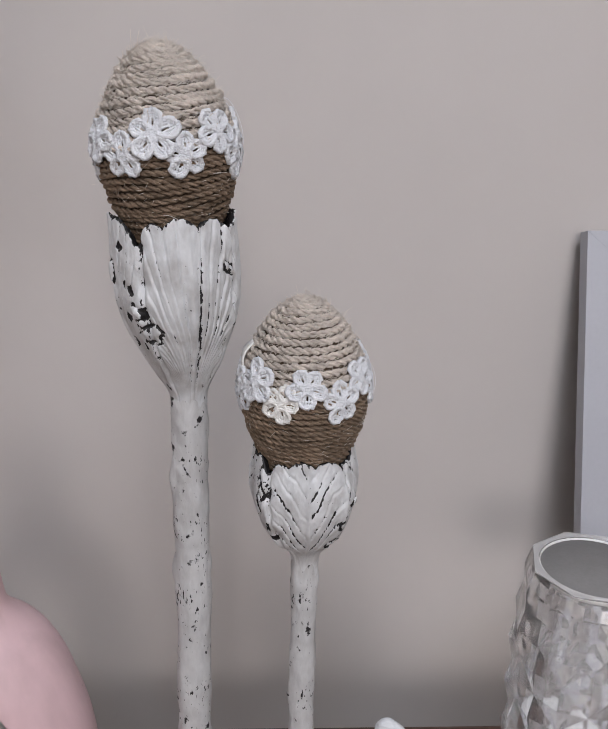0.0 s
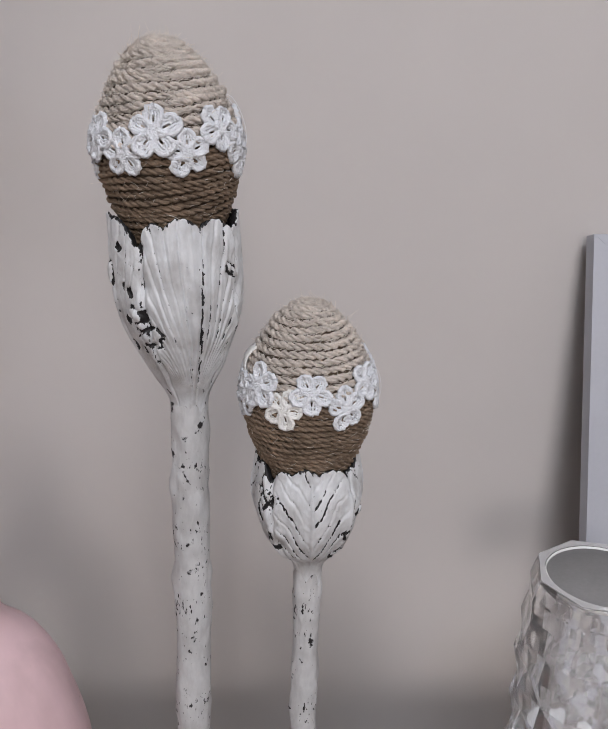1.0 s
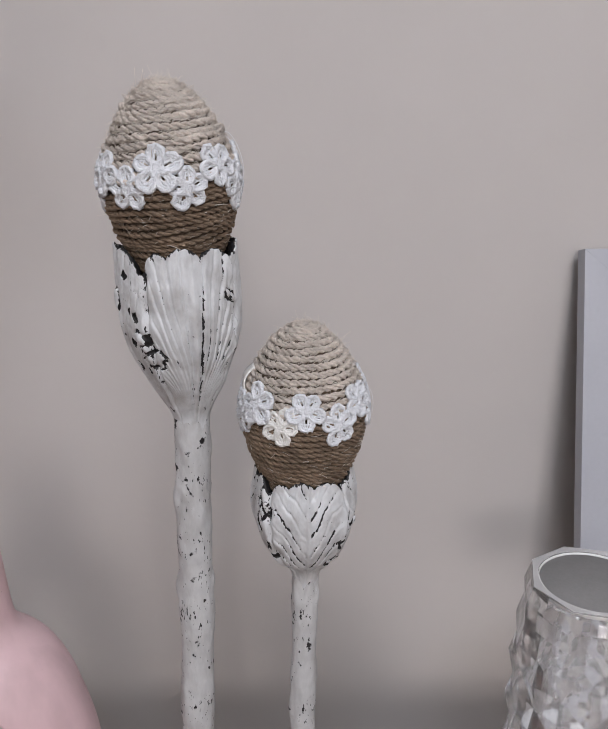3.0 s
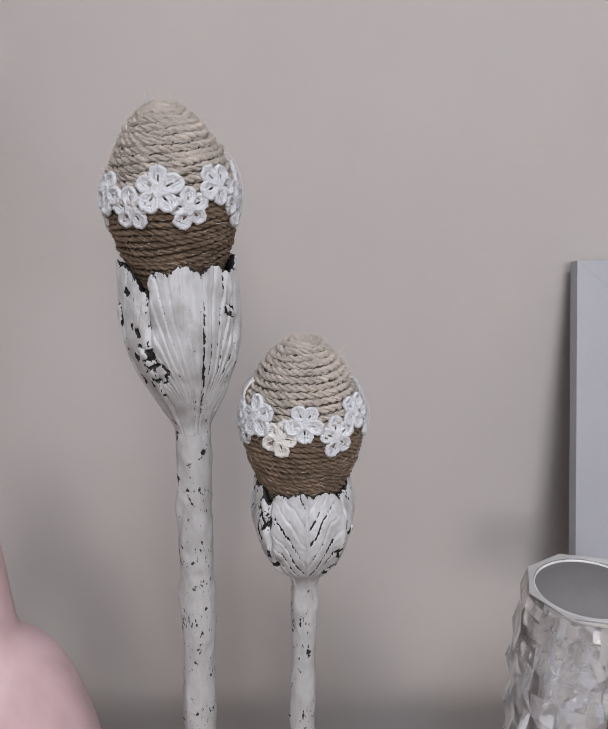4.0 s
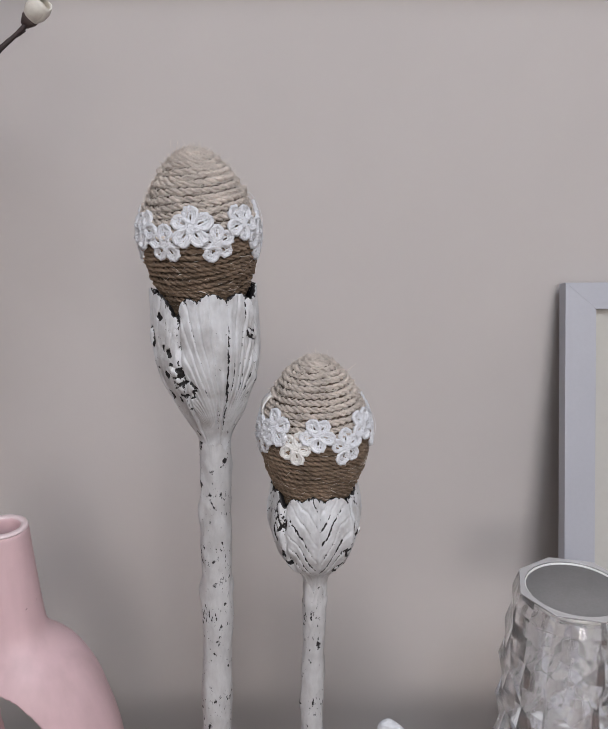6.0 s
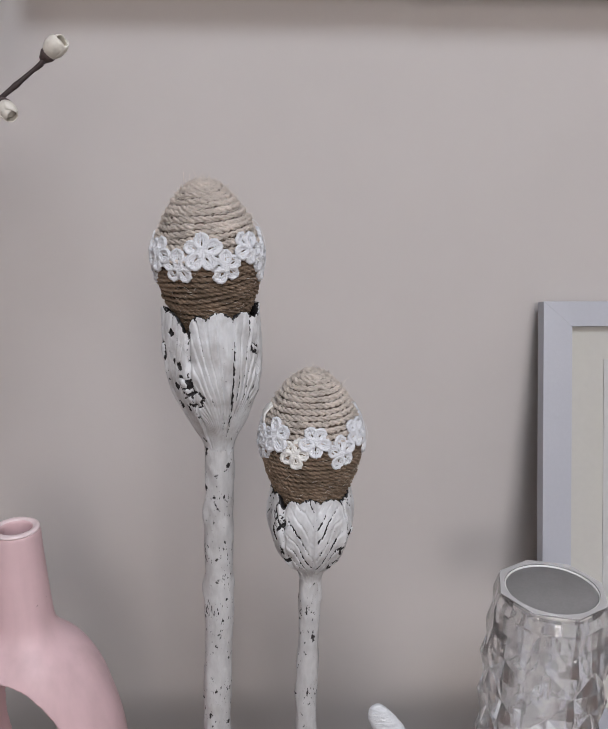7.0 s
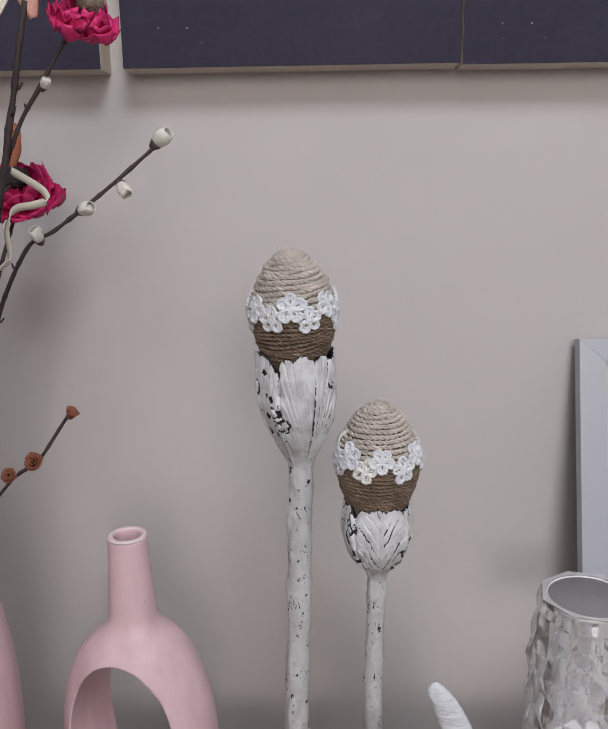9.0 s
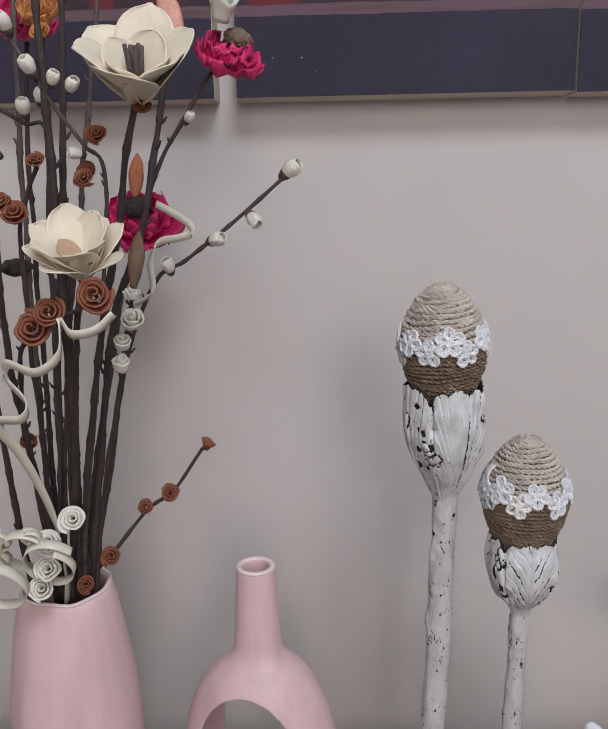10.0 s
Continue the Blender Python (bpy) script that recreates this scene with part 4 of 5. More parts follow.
hare = part("hare_figurine", fused("hare_figurine", hare_parts, [], 0.0016, 3), paint_figure)
hare.location = (0, 0, 0.0)
tagged(hare, "whitewashed figurine with long carved ears on the table", "figurine")


# ---- dried flowers in the vase ----
def twig_mesh(points, thick, seed, nodes_every=0.03):
    line = smooth_path(points, 0.003)
    bumps, n = [], len(line)
    for i, p in enumerate(line):
        k = i / max(1, n - 1)
        swell = 0.24 * max(0, math.cos(2 * math.pi * i * 0.003 / nodes_every)) ** 8
        bumps.append(thick * (0.8 + 0.35 * k) * (1 + swell + 0.24 * noise.noise((i * 0.35, seed, 0.5))))
        wob = Vector((noise.noise((p.z * 22, seed, 1)), noise.noise((p.z * 22, seed, 5)), 0)) * 0.0016
        line[i] = p + wob
    lines = [(line, [0.84 * r for r in bumps])]
    rng = random.Random(seed)
    for _ in range(max(2, n // 22)):
        i, a = rng.randrange(2, max(3, n - 3)), rng.uniform(0, 6.28)
        along = (line[min(n - 1, i + 2)] - line[max(0, i - 2)]).normalized()
        side = Vector((math.cos(a), math.sin(a), 0.1))
        reach = thick * rng.uniform(1.3, 2.6)
        lines.append(([line[i], line[i] + side * reach * 0.6 - along * reach * 0.3, line[i] + side * reach - along * reach * 0.9], [thick * 0.55, thick * 0.42, thick * 0.2]))
    return tubes("twig", lines, 9)


def branch(name, points, thick, seed, label, category, material=None):
    """A stem that stands in the vase, down to its foot inside it. Returns the thing."""
    ob = thing(name, points[-1], label, category, "dried flower stems in the vase")
    local = [Vector(p) - Vector(points[-1]) for p in points]
    part("twig", twig_mesh(local, thick, seed), material or bark, ob)
    return ob


def under(parent, name, me, material, m, label=""):
    """A part of a branch, given its pose in the world."""
    ob = part(name, me, material, parent, label)
    ob.matrix_basis = parent.matrix_basis.inverted() @ m
    return ob


def petal_mesh(length, width, cup, curl, crumple, seed, thick=0.0007, nu=12, nv=18):
    """A petal that grows from its foot along +x and lifts along +z."""
    def f(u, v):
        w = width * math.sqrt(max(0.02, 1 - ((v - 0.54) / 0.464) ** 2)) if v > 0.54 else width * (0.30 + 0.70 * math.sin(math.pi / 2 * v / 0.54))
        n = noise.noise((u * 1.7 + seed, v * 3.1, seed * 0.7))
        n2 = noise.noise((u * 4.0, v * 6.0 + seed, seed * 1.3))
        tip = 1 - 0.10 * u * u + 0.012 * n2
        x = length * v * tip * math.cos(cup * (0.35 + 0.5 * v))
        z = length * v * math.sin(cup * (0.35 + 0.5 * v)) + width * 0.42 * u * u * curl + crumple * (n * 1.2 + n2) * v
        y = u * w * (1 - 0.18 * curl * u * u) + crumple * n2 * 0.6 * v
        return x, y, z + 0.0012 * n * v
    v, fc = sheet(f, nu, nv, thick)
    return mesh_of("petal", v, fc)


def shaved_petal_mesh(length, width, low, high, curl, seed, thick=0.0007, nu=12, nv=18):
    """A smooth rounded petal of shaved wood: it leaves its foot at the angle low and ends at the angle high."""
    rise, x, z = [], 0.0, 0.0
    for k in range(41):
        rise.append((x, z))
        a = low + (high - low) * k / 40
        x, z = x + math.cos(a) * length / 40, z + math.sin(a) * length / 40

    def f(u, v):
        v = math.sin(math.pi / 2 * v)
        w = width * ((0.25 + 0.75 * math.sin(math.pi / 2 * v / 0.58)) if v < 0.58 else max(0.001, 1 - ((v - 0.58) / 0.4205) ** 2.3) ** 0.5)
        n = noise.noise((u * 1.3 + seed, v * 2.2, seed * 0.7))
        n2 = noise.noise((u * 3.0, seed * 1.9, 2.0))
        along = min(40.0, 40 * v * (1 - 0.03 * u * u + 0.04 * n2 * v))
        k = min(39, int(along))
        x, z = [p + (q - p) * (along - k) for p, q in zip(rise[k], rise[k + 1])]
        lift = w * (0.30 * curl * u * u + 0.16 * n * v) * min(1, v * 3)
        return x - lift * math.sin(high), u * w * (1 - 0.10 * curl * u * u), z + lift * math.cos(high)

    v, fc = sheet(f, nu, nv, thick)
    return mesh_of("petal", v, fc)


def wooden_flower(parent, at, axis, whorls, material, seed, spin=0.0):
    """Whorls of smooth petals. whorls: (count, length, width, low angle, high angle, curl)."""
    rng = np.random.default_rng(seed)
    m0 = aimed(at, axis, spin)
    for wi, (count, length, width, low, high, curl) in enumerate(whorls):
        for i in range(count):
            me = shaved_petal_mesh(length * rng.uniform(0.90, 1.08), width * rng.uniform(0.92, 1.08), low + rng.normal(0, 0.05), high + rng.normal(0, 0.07), curl, seed + wi * 7 + i)
            under(parent, "petal", me, material, m0 @ pose(0, 0, 0.0010 * wi, 0, 0, 360 * (i + 0.5 * wi) / count + rng.normal(0, 6)))


def upright(x, y, z, slope):
    """A pose for a leaf that stands up at a place, its blade to the room."""
    return Matrix(((slope, 1, 0, x), (0, 0, 1, y), (1, -slope, 0, z), (0, 0, 0, 1)))


def open_flower(parent, at, axis, whorls, material, seed, spin=0.0):
    """Whorls of petals round a heart. whorls: (count, length, width, cup, curl, crumple)."""
    rng = np.random.default_rng(seed)
    m0 = aimed(at, axis, spin)
    for wi, (count, length, width, cup, curl, crumple) in enumerate(whorls):
        shapes = [petal_mesh(length * rng.uniform(0.92, 1.08), width * rng.uniform(0.92, 1.08), cup + rng.normal(0, 0.06), curl, crumple, seed + wi * 7 + i) for i in range(min(count, 5))]
        for i in range(count):
            turn = 360 * (i + 0.5 * wi) / count + rng.normal(0, 5)
            under(parent, "petal", shapes[i % len(shapes)], material, m0 @ pose(0, 0, 0.0012 * wi, 0, rng.normal(0, 5), turn))


def seed_head(parent, at, axis, size, material, seed, label):
    bm = bmesh.new()
    bmesh.ops.create_icosphere(bm, subdivisions=4, radius=size)
    for v in bm.verts:
        n = v.co.normalized()
        v.co += n * size * (0.30 * abs(noise.noise(n * 7 + Vector((seed, 0, 0)))) + 0.2 * noise.noise(n * 15))
        v.co.z *= 0.7
    under(parent, "seed_head", from_bm("seed_head", bm), material, aimed(at, axis), label)


def rolled_mesh(radius, height, turns, flare, seed):
    """A strip of shaving rolled into a rosette."""
    def f(u, v):
        a = turns * 2 * math.pi * v
        h = (u + 1) / 2
        r = radius * (0.10 + 0.90 * v ** 0.85) * (0.72 + flare * h ** 1.5) * (1 + 0.20 * noise.noise((math.cos(a) * 1.1, math.sin(a) * 1.1, seed * 3 + v * 1.5)) + 0.08 * noise.noise((a * 1.3, h * 2, seed)))
        rise = height * (h * (1.15 - 0.55 * v) + 0.40 * noise.noise((a * 0.9, seed, 2)) * h)
        return r * math.cos(a), r * math.sin(a), rise
    v, fc = sheet(f, 4, int(16 * turns), min(0.0010, radius * 0.15))
    return mesh_of("rosette", v, fc)


def rosette(parent, at, axis, size, material, seed, height=1.0, label="", turns=3.3, flare=0.7):
    me = rolled_mesh(size * 0.86, size * height, turns, flare, seed)
    under(parent, "rosette", me, material, aimed(at, axis, seed * 47), label)


def bud(parent, at, axis, size, seed, open_leaf=True):
    """A small ivory catkin bud: three wrapped petals on a brown calyx."""
    m0 = aimed(at, axis, seed * 71)

    def f(u, v):
        a = u * 1.25
        r = size * (0.25 + 0.75 * math.sin(math.pi * min(1, 0.12 + 0.62 * v))) * (0.84 + 0.10 * v)
        return r * math.cos(a), r * math.sin(a), size * 1.95 * v * (1 - 0.13 * u * u) - size * 0.5

    v, fc = sheet(f, 8, 8, size * 0.09)
    me = mesh_of("petal", v, fc)
    core = lathe([(0.0, -0.5 * size), (0.60 * size, -0.25 * size), (0.80 * size, 0.35 * size), (0.66 * size, 0.85 * size), (0.32 * size, 1.15 * size), (0.0, 1.22 * size)], 14)
    heart = under(parent, "bud", from_bm("bud", core), ivory_bud, m0, "closed ivory bud")
    for i in range(3):
        part("petal", me, ivory_bud, heart).matrix_basis = pose(0, 0, 0, 0, -5 if i else -16, i * 120 + seed * 13)
    cal = lathe([(0.0, -1.25 * size), (0.36 * size, -1.15 * size), (0.66 * size, -0.50 * size), (0.62 * size, -0.1 * size), (0.0, -0.08 * size)], 12)
    part("calyx", from_bm("calyx", cal), bark_grey, heart, "brown calyx")


def strip_mesh(points, width, face, twist=0.0):
    """A thin flat shaving along a line, its breadth along face."""
    line = smooth_path(points, 0.0022)
    n = len(line) - 1

    def f(u, v):
        i = min(n, int(round(v * n)))
        t = (line[min(n, i + 1)] - line[max(0, i - 1)]).normalized()
        side = Vector(face)
        side = (side - t * side.dot(t)).normalized()
        side = Matrix.Rotation(twist * v, 3, t) @ side
        return line[i] + side * u * width * 0.5

    v, fc = sheet(f, 2, n, 0.0006)
    return mesh_of("shaving", v, fc)


def curl_line(centre, r0, r1, turns, start, drift=(0, 0, 0), plane="xz"):
    pts = []
    for i in range(int(turns * 12) + 1):
        k = i / (turns * 12)
        a, r = start + turns * 2 * math.pi * k, r0 + (r1 - r0) * k
        d = Vector(drift) * k
        pts.append((centre[0] + r * math.cos(a) + d.x, centre[1] + d.y - 0.55 * r * math.sin(a), centre[2] + r * math.sin(a) + d.z))
    return pts


FOOT = (-0.352, 0.356, 0.13)
FRONT = (0.1, -0.85, 0.5)

# cream magnolia-like wooden flowers
s = branch("cream_flower", [(-0.2570, 0.290, 0.642), (-0.268, 0.299, 0.602), (-0.280, 0.309, 0.555), (-0.297, 0.320, 0.497), (-0.322, 0.339, 0.388), (-0.337, 0.352, 0.293), FOOT], 0.0032, 11, "large cream wooden flower on a dark stem", "dried flower")
wooden_flower(s, (-0.2535, 0.288, 0.641), (0.12, -0.64, 0.76), [(6, 0.053, 0.0200, 1.00, 0.74, 0.6), (4, 0.040, 0.0160, 1.15, 0.85, 0.7)], cream_petal, 21, 10)
stamens = [([Vector((0.0022 * math.cos(q), 0.0022 * math.sin(q), 0.004)), Vector((0.0034 * math.cos(q), 0.0034 * math.sin(q), 0.018)), Vector((0.0050 * math.cos(q), 0.0050 * math.sin(q), 0.030 + 0.002 * math.sin(3 * q)))], [0.0018, 0.0019, 0.0013]) for q in range(7)]
under(s, "stamens", tubes("stamens", stamens, 7), bark_grey, aimed((-0.2535, 0.286, 0.643), (0.05, -0.42, 0.90)), "rough grey-brown stamens")
s = branch("cream_flower", [(-0.291, 0.272, 0.537), (-0.302, 0.283, 0.504), (-0.326, 0.322, 0.394), (-0.346, 0.352, 0.288), FOOT], 0.0030, 12, "cream wooden flower bowl on a dark stem", "dried flower")
wooden_flower(s, (-0.2905, 0.272, 0.535), (0.02, -0.56, 0.83), [(5, 0.044, 0.0115, 0.85, 0.62, 0.6), (7, 0.044, 0.0150, 1.05, 0.90, 0.8)], cream_petal, 33, 40)
under(s, "heart_leaf", shaved_petal_mesh(0.024, 0.0075, 0.9, 0.8, 0.5, 71), tan_petal, aimed((-0.2885, 0.266, 0.540), (0.02, -0.5, 0.85), 150), "tan inner petal")
seed_head(s, (-0.2820, 0.256, 0.5480), (0, -0.6, 0.8), 0.0030, seed_mat, 5, "small dark bead")
under(s, "bark_leaf", petal_mesh(0.036, 0.0058, 0.30, 0.9, 0.0008, 77), brown_leaf, upright(-0.2600, 0.268, 0.5290, 0.10), "curled brown bark leaf")

# crimson dried flowers
RED = [(7, 0.0290, 0.0180, 0.50, 0.5, 0.0060), (7, 0.025, 0.0165, 0.85, 0.5, 0.0062), (6, 0.019, 0.0130, 1.15, 0.5, 0.0055)]
s = branch("crimson_flower", [(-0.226, 0.409, 0.676), (-0.233, 0.409, 0.668), (-0.250, 0.404, 0.640), (-0.268, 0.400, 0.611), (-0.282, 0.394, 0.568), (-0.301, 0.378, 0.454), (-0.318, 0.365, 0.355), (-0.330, 0.356, 0.290), FOOT], 0.0024, 13, "crumpled crimson dried flower with a dark seed head", "dried flower")
open_flower(s, (-0.217, 0.408, 0.675), (0.25, -0.35, 0.85), RED, red_petal, 41)
seed_head(s, (-0.2060, 0.401, 0.697), (0.3, -0.3, 0.9), 0.0095, tan_seed, 7, "bristly dark seed head")
bud(s, (-0.246, 0.402, 0.641), (0.5, -0.3, 0.7), 0.0042, 3)
s = branch("crimson_flower", [(-0.321, 0.522, 0.552), (-0.331, 0.490, 0.496), (-0.3335, 0.450, 0.435), (-0.339, 0.405, 0.364), (-0.338, 0.362, 0.287), FOOT], 0.0026, 14, "crumpled crimson dried flower low among the stems", "dried flower")
open_flower(s, (-0.3160, 0.520, 0.5520), (0.15, -0.6, 0.75), [(7, 0.0400, 0.023, 0.50, 0.5, 0.0070), (7, 0.0315, 0.0197, 0.85, 0.5, 0.0070), (6, 0.0215, 0.0147, 1.15, 0.5, 0.0060)], red_petal, 55)
seed_head(s, (-0.315, 0.502, 0.5756), (0.1, -0.5, 0.9), 0.0113, seed_mat, 9, "black seed head")
under(s, "leaf", petal_mesh(0.042, 0.0080, 0.3, 0.8, 0.001, 88), rust_leaf, upright(-0.3175, 0.505, 0.5830, 0.05), "upright orange leaf")
s = branch("crimson_flower", [(-0.372, 0.420, 0.702), (-0.372, 0.405, 0.62), (-0.365, 0.380, 0.45), (-0.358, 0.358, 0.290), FOOT], 0.0026, 15, "crimson dried flower with orange petals behind the stems", "dried flower")
open_flower(s, (-0.372, 0.418, 0.706), (0.1, -0.5, 0.85), [(7, 0.030, 0.018, 0.55, 0.5, 0.006), (7, 0.022, 0.014, 1.0, 0.5, 0.0055)], red_petal, 61)
s2 = branch("orange_flower", [(-0.345, 0.385, 0.705), (-0.348, 0.380, 0.62), (-0.352, 0.368, 0.45), (-0.353, 0.357, 0.290), FOOT], 0.0024, 16, "small dried orange flower on a dark stem", "dried flower")
open_flower(s2, (-0.345, 0.383, 0.707), (0.1, -0.6, 0.8), [(6, 0.020, 0.011, 0.7, 0.8, 0.003), (4, 0.014, 0.008, 1.1, 0.8, 0.003)], orange_petal, 65)
rosette(s2, (-0.340, 0.368, 0.697), FRONT, 0.0065, orange_petal, 3)

# tall bare stems
s = branch("dark_stem", [(-0.314, 0.296, 0.760), (-0.317, 0.300, 0.702), (-0.320, 0.310, 0.641), (-0.324, 0.321, 0.569), (-0.328, 0.332, 0.489), (-0.333, 0.344, 0.386), (-0.341, 0.352, 0.292), FOOT], 0.0036, 17, "tall dark brown bare stem in the vase", "dried stem")
s = branch("dark_stem", [(-0.308, 0.327, 0.770), (-0.311, 0.330, 0.709), (-0.318, 0.335, 0.641), (-0.325, 0.339, 0.573), (-0.330, 0.344, 0.487), (-0.335, 0.349, 0.399), (-0.341, 0.355, 0.288), FOOT], 0.0030, 18, "tall dark brown stem with a small rust rosette", "dried stem")
rosette(s, (-0.300, 0.322, 0.600), FRONT, 0.0062, rust_petal, 4)
s = branch("dark_stem", [(-0.306, 0.413, 0.765), (-0.311, 0.410, 0.728), (-0.321, 0.400, 0.651), (-0.330, 0.390, 0.572), (-0.342, 0.379, 0.488), (-0.350, 0.366, 0.378), (-0.354, 0.355, 0.288), FOOT], 0.0026, 19, "thin tall grey-brown stem in the vase", "dried stem", bark_grey)
s = branch("dark_stem", [(-0.255, 0.404, 0.700), (-0.264, 0.400, 0.657), (-0.277, 0.391, 0.585), (-0.293, 0.384, 0.530), (-0.308, 0.379, 0.487), (-0.322, 0.366, 0.378), (-0.331, 0.356, 0.291), FOOT], 0.0034, 20, "dark stem with a pale pink-orange leaf at its tip", "dried stem")
under(s, "leaf", petal_mesh(0.052, 0.0105, 0.3, 0.8, 0.0018, 91), leaf_petal, upright(-0.2500, 0.402, 0.688, -0.28), "dry pinkish orange leaf")
rosette(s, (-0.217, 0.388, 0.706), (0.2, -0.3, 0.9), 0.0100, white_roll, 8, 2.4, "white rolled wood shaving")
s = branch("dark_stem", [(-0.358, 0.372, 0.770), (-0.359, 0.370, 0.720), (-0.362, 0.367, 0.632), (-0.363, 0.363, 0.540), (-0.363, 0.360, 0.441), (-0.363, 0.358, 0.380), (-0.361, 0.355, 0.290), FOOT], 0.0028, 21, "tall grey-brown stem at the back of the vase", "dried stem", bark_grey)
under(s, "dry_leaf", petal_mesh(0.030, 0.0075, 0.3, 0.7, 0.002, 97), bark, aimed((-0.357, 0.359, 0.535), (-0.8, 0.2, 0.2)), "dark withered leaf")
s = branch("dark_stem", [(-0.335, 0.250, 0.56), (-0.340, 0.260, 0.525), (-0.346, 0.276, 0.493), (-0.353, 0.305, 0.425), (-0.357, 0.338, 0.335), (-0.361, 0.350, 0.289), FOOT], 0.0030, 22, "dark stem leaning to the front of the vase", "dried stem")
s = branch("dark_stem", [(-0.370, 0.285, 0.56), (-0.373, 0.300, 0.501), (-0.378, 0.322, 0.423), (-0.381, 0.338, 0.359), (-0.380, 0.352, 0.285), FOOT], 0.0030, 23, "dark stem with a small rust bud", "dried stem")
rosette(s, (-0.356, 0.318, 0.414), FRONT, 0.0055, rust_petal, 6)
s = branch("dark_stem", [(-0.328, 0.322, 0.53), (-0.334, 0.330, 0.473), (-0.342, 0.339, 0.406), (-0.351, 0.347, 0.329), (-0.354, 0.353, 0.288), FOOT], 0.0022, 24, "thin dark stem among the others", "dried stem")

# twig of ivory buds that reaches out over the ring vase
s = branch("bud_twig", [(-0.180, 0.464, 0.5985), (-0.183, 0.464, 0.595), (-0.222, 0.453, 0.561), (-0.261, 0.442, 0.532), (-0.288, 0.436, 0.513), (-0.313, 0.410, 0.436), (-0.323, 0.379, 0.349), (-0.336, 0.356, 0.287), FOOT], 0.0024, 25, "brown twig with four ivory buds reaching sideways", "dried twig")
for p, ax, sz, k in (((-0.1745, 0.464, 0.6035), (0.75, -0.3, 0.6), 0.0076, 1), ((-0.2050, 0.452, 0.5660), (0.35, -0.5, -0.45), 0.0066, 2), ((-0.2365, 0.443, 0.5480), (0.7, -0.5, 0.2), 0.0066, 3), ((-0.2740, 0.436, 0.5260), (-0.1, -0.6, 0.75), 0.0060, 4)):
    bud(s, p, ax, sz * 1.08, k)

# twig of rust rosettes low over the rim
s = branch("rosette_twig", [(-0.2405, 0.374, 0.390), (-0.243, 0.3735, 0.386), (-0.265, 0.369, 0.356), (-0.286, 0.366, 0.341), (-0.312, 0.358, 0.310), (-0.332, 0.352, 0.286), (-0.350, 0.352, 0.22)], 0.0019, 26, "brown twig with small rust-brown rosettes", "dried twig")
for p, sz, k in (((-0.2665, 0.362, 0.3555), 0.0066, 1), ((-0.2860, 0.360, 0.3450), 0.0056, 2), ((-0.3130, 0.350, 0.3080), 0.0070, 3), ((-0.3330, 0.345, 0.2860), 0.0066, 4)):
    rosette(s, p, FRONT, sz, rust_petal, k)
rosette(s, (-0.2395, 0.372, 0.3900), (0.4, -0.2, 0.9), 0.0066, rust_petal, 9, 1.1, "open rust-brown cup", 1.0, 0.9)

# rust rosettes before the lower cream flower
s = branch("rosette_twig", [(-0.279, 0.256, 0.523), (-0.295, 0.256, 0.516), (-0.319, 0.262, 0.503), (-0.340, 0.276, 0.480), (-0.352, 0.310, 0.40), (-0.360, 0.345, 0.289), FOOT], 0.0021, 27, "bent dark twig with three rust-brown rosettes", "dried twig")
for p, sz, k in (((-0.2775, 0.249, 0.5265), 0.0098, 1), ((-0.3065, 0.250, 0.5165), 0.0085, 2), ((-0.3180, 0.252, 0.5060), 0.0098, 3)):
    rosette(s, p, (0.15, -0.9, 0.35), sz, rust_petal, k + 20)

# rust rosettes and white buds round the upper cream flower
s = branch("bud_twig", [(-0.344, 0.300, 0.690), (-0.334, 0.302, 0.678), (-0.316, 0.308, 0.644), (-0.298, 0.313, 0.618), (-0.286, 0.315, 0.597), (-0.300, 0.326, 0.50), (-0.336, 0.350, 0.30), FOOT], 0.0019, 28, "grey twig with white buds and rust rosettes", "dried twig", bark_grey)
for p, ax, sz, k in (((-0.336, 0.297, 0.688), (-0.2, -0.5, 0.7), 0.0072, 5), ((-0.324, 0.299, 0.663), (-0.3, -0.5, 0.8), 0.0070, 6), ((-0.311, 0.300, 0.656), (0.4, -0.5, 0.6), 0.0058, 7), ((-0.300, 0.301, 0.652), (0.6, -0.5, 0.5), 0.0062, 8), ((-0.300, 0.306, 0.612), (-0.5, -0.5, 0.1), 0.0056, 9)):
    bud(s, p, ax, sz * 0.8, k)
for p, sz, k in (((-0.2515, 0.288, 0.6365), 0.0052, 1), ((-0.2825, 0.292, 0.6205), 0.0064, 2), ((-0.2930, 0.293, 0.5945), 0.0062, 3)):
    rosette(s, p, FRONT, sz, rust_petal, k + 40)
s = branch("bud_twig", [(-0.382, 0.336, 0.655), (-0.369, 0.340, 0.647), (-0.348, 0.341, 0.635), (-0.331, 0.341, 0.622), (-0.332, 0.344, 0.50), (-0.345, 0.352, 0.30), FOOT], 0.0020, 29, "dark twig with white buds and a rust rosette", "dried twig")
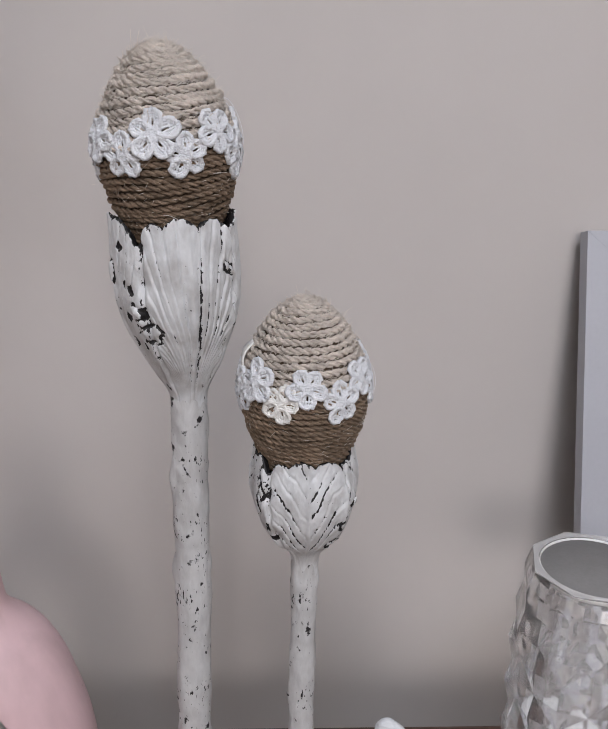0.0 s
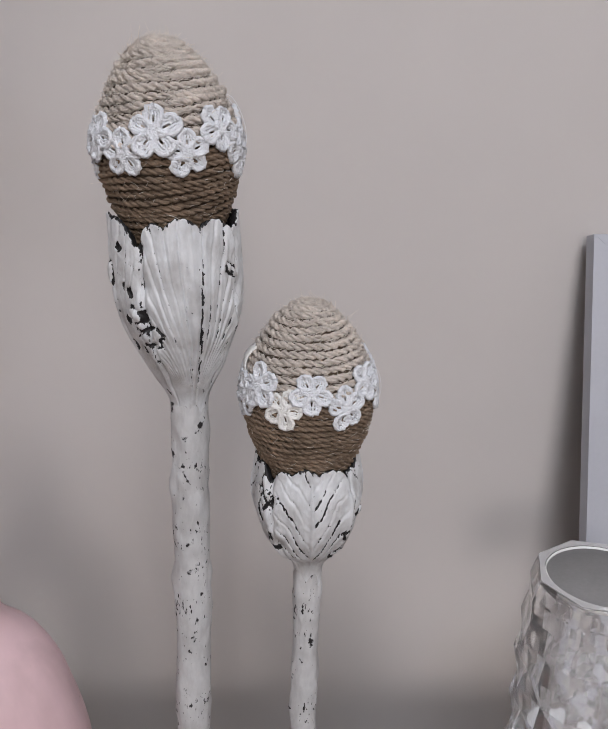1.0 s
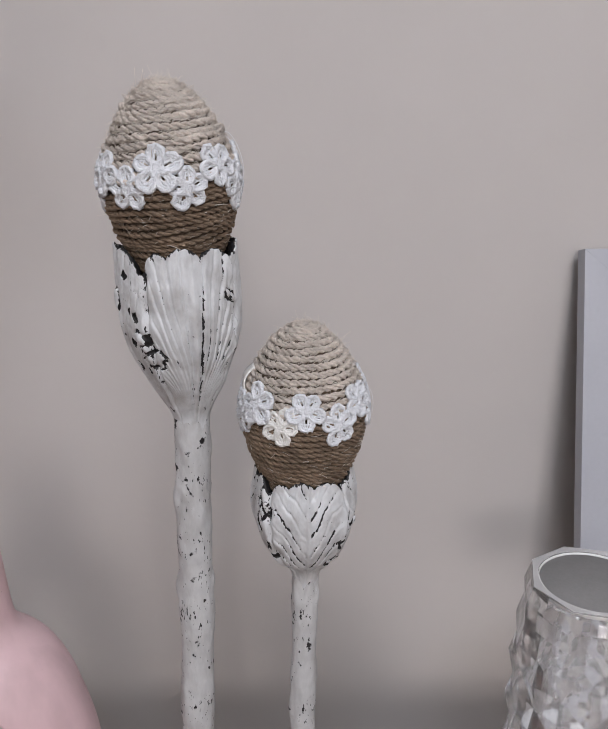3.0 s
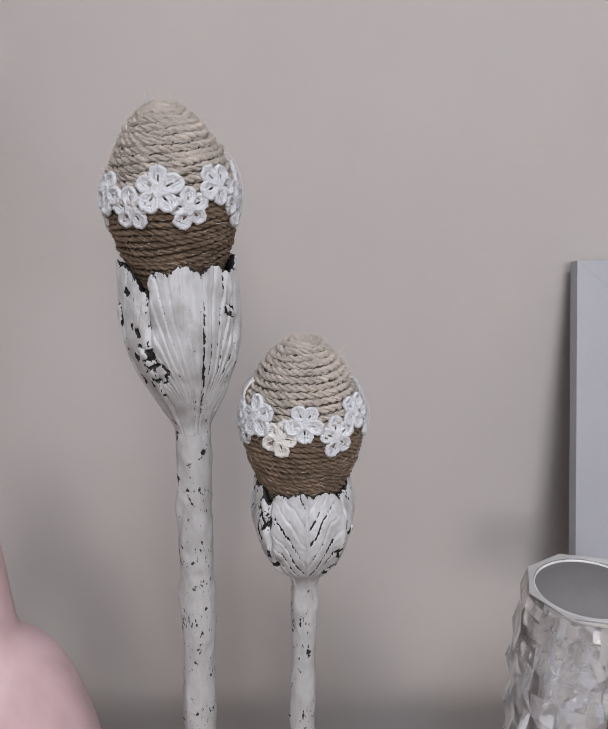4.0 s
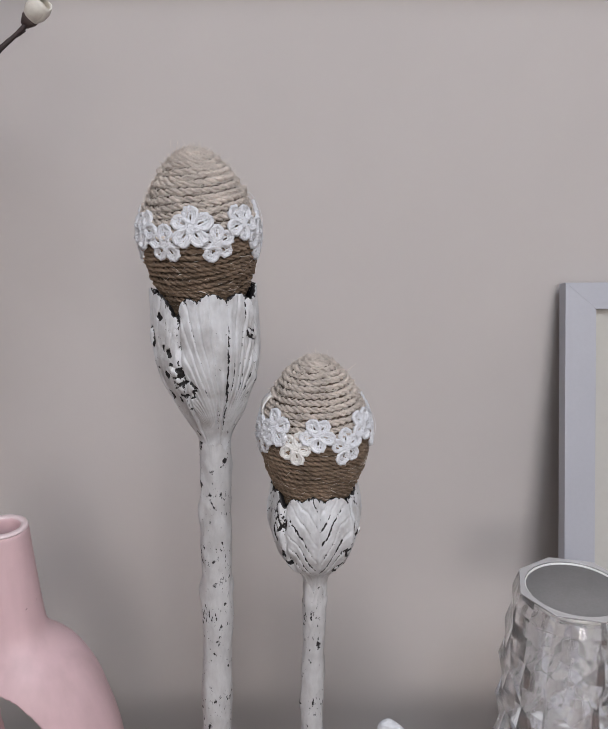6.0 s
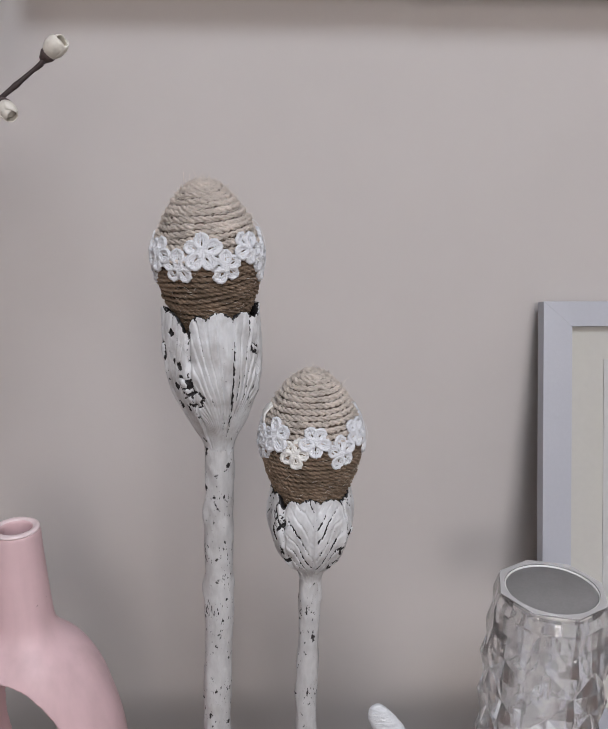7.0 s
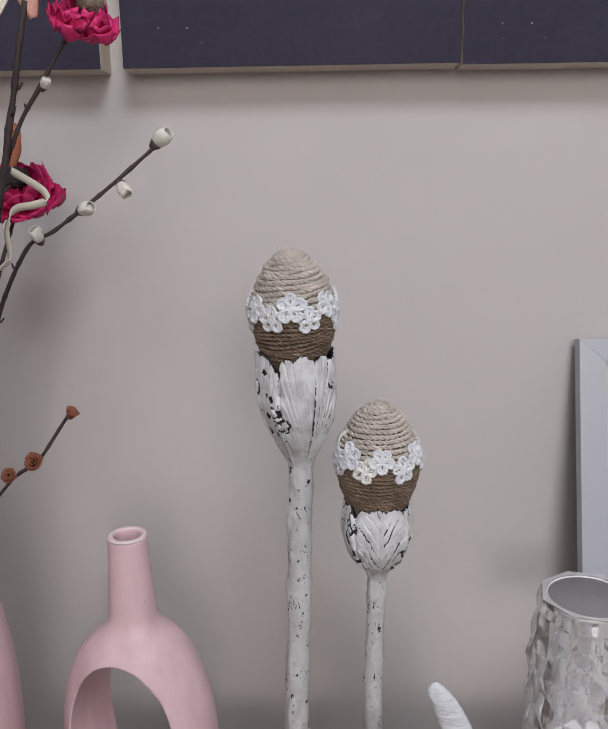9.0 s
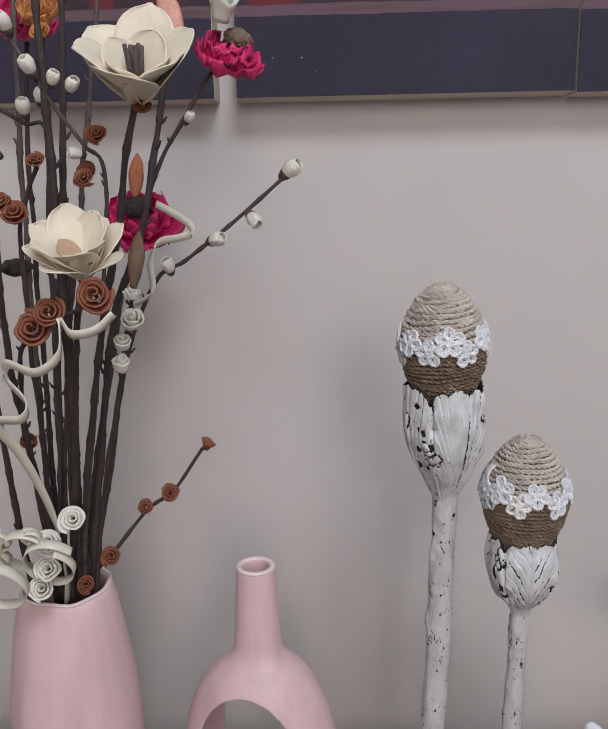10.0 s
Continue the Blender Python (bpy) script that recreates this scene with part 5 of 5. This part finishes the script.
for p, ax, sz, k in (((-0.345, 0.336, 0.643), (0.1, -0.5, 0.8), 0.0068, 10), ((-0.333, 0.335, 0.650), (0.3, -0.5, 0.8), 0.0058, 11), ((-0.370, 0.334, 0.650), (-0.2, -0.5, 0.8), 0.0062, 12), ((-0.366, 0.332, 0.615), (-0.4, -0.6, 0.4), 0.0060, 13)):
    bud(s, p, ax, sz * 0.82, k)
s = branch("rosette_twig", [(-0.326, 0.300, 0.604), (-0.336, 0.305, 0.586), (-0.346, 0.312, 0.55), (-0.352, 0.330, 0.43), (-0.356, 0.350, 0.29), FOOT], 0.0021, 30, "dark forked twig with rust rosettes", "dried twig")
for p, sz, k in (((-0.3245, 0.296, 0.6065), 0.0052, 1), ((-0.3420, 0.298, 0.5720), 0.0085, 2), ((-0.3520, 0.300, 0.5800), 0.0070, 3)):
    rosette(s, p, (0.1, -0.7, 0.6), sz, rust_petal, k + 60)

# white rolled shavings on one stem
s = branch("shaving_rose_stem", [(-0.276, 0.322, 0.520), (-0.280, 0.322, 0.498), (-0.287, 0.326, 0.464), (-0.304, 0.336, 0.40), (-0.325, 0.350, 0.30), FOOT], 0.0022, 31, "stem with white rolled wood-shaving roses", "dried flower")
for p, sz, hgt, k in (((-0.2750, 0.314, 0.5005), 0.0100, 0.9, 1), ((-0.2830, 0.315, 0.4840), 0.0078, 1.2, 2), ((-0.2850, 0.316, 0.4670), 0.0078, 1.5, 3), ((-0.2740, 0.316, 0.5170), 0.0075, 1.0, 4)):
    rosette(s, p, (0.15, -0.75 + 0.14 * k, 0.5 + 0.12 * k), sz * 1.2, white_roll, k + 80, hgt * 0.75, "", 2.6, 0.15)
s = branch("shaving_rose_stem", [(-0.325, 0.312, 0.357), (-0.331, 0.320, 0.335), (-0.342, 0.340, 0.300), (-0.350, 0.350, 0.24)], 0.0016, 32, "short stem with one white rolled rose", "dried flower")
rosette(s, (-0.3245, 0.306, 0.3590), (0.1, -0.85, 0.5), 0.0088, white_roll, 95, 0.7)
s = branch("shaving_rose_stem", [(-0.345, 0.314, 0.338), (-0.348, 0.326, 0.312), (-0.352, 0.345, 0.285), (-0.352, 0.352, 0.24)], 0.0016, 33, "cluster of white rolled roses at the vase rim", "dried flower")
for p, sz, k in (((-0.3440, 0.306, 0.3390), 0.0092, 1), ((-0.3460, 0.306, 0.3190), 0.0084, 2), ((-0.3525, 0.307, 0.3030), 0.0084, 3)):
    rosette(s, p, (0.15, -0.8, 0.55), sz, white_roll, k + 100)

# curled cream shavings
curly = [
    ([(-0.269, 0.3806, 0.579), (-0.2559, 0.3751, 0.5725), (-0.2429, 0.373, 0.5638), (-0.2418, 0.373, 0.5573), (-0.2527, 0.3751, 0.554), (-0.2668, 0.3751, 0.5508), (-0.2744, 0.3751, 0.5367), (-0.2733, 0.373, 0.5172), (-0.2798, 0.3708, 0.5085), (-0.2890, 0.350, 0.5050), (-0.2800, 0.3225, 0.4985)], 0.0068, (0.55, -0.25, 0.8)),
    ([(-0.266, 0.244, 0.517), (-0.276, 0.240, 0.508), (-0.290, 0.238, 0.506), (-0.298, 0.243, 0.513), (-0.298, 0.236, 0.494), (-0.312, 0.234, 0.484), (-0.331, 0.240, 0.488), (-0.337, 0.250, 0.476), (-0.322, 0.240, 0.464), (-0.324, 0.236, 0.455), (-0.341, 0.240, 0.453), (-0.352, 0.262, 0.442), (-0.346, 0.285, 0.41), (-0.341, 0.310, 0.36), (-0.345, 0.335, 0.30), (-0.350, 0.345, 0.27)], 0.0075, (0.1, -0.45, 0.9)),
    (curl_line((-0.364, 0.306, 0.336), 0.020, 0.017, 1.2, 2.6, (0.006, -0.006, 0)), 0.0090, (0, -0.88, -0.48)),
    (curl_line((-0.342, 0.304, 0.326), 0.021, 0.016, 1.15, 0.6, (0.0, -0.006, 0)), 0.0085, (0, -0.88, -0.48)),
    (curl_line((-0.355, 0.300, 0.349), 0.0075, 0.006, 1.6, 0.0, (0.004, -0.006, 0)), 0.0045, (0, -0.88, -0.48)),
    (curl_line((-0.378, 0.298, 0.347), 0.010, 0.008, 1.5, 1.0, (0.003, -0.006, 0)), 0.0045, (0, -0.88, -0.48)),
    (curl_line((-0.382, 0.296, 0.313), 0.024, 0.018, 1.1, 3.4, (0.004, -0.004, 0)), 0.0095, (0, -0.88, -0.48)),
]
for i, (pts, width, face) in enumerate(curly):
    ob = thing("wood_shaving", pts[-1], "long curled cream wood shaving among the stems" if i < 2 else "curled cream wood shaving at the vase rim", "wood shaving", "curled shavings in the vase")
    part("shaving", strip_mesh([Vector(p) - Vector(pts[-1]) for p in pts], width * 0.85, face), ribbon_mat, ob)
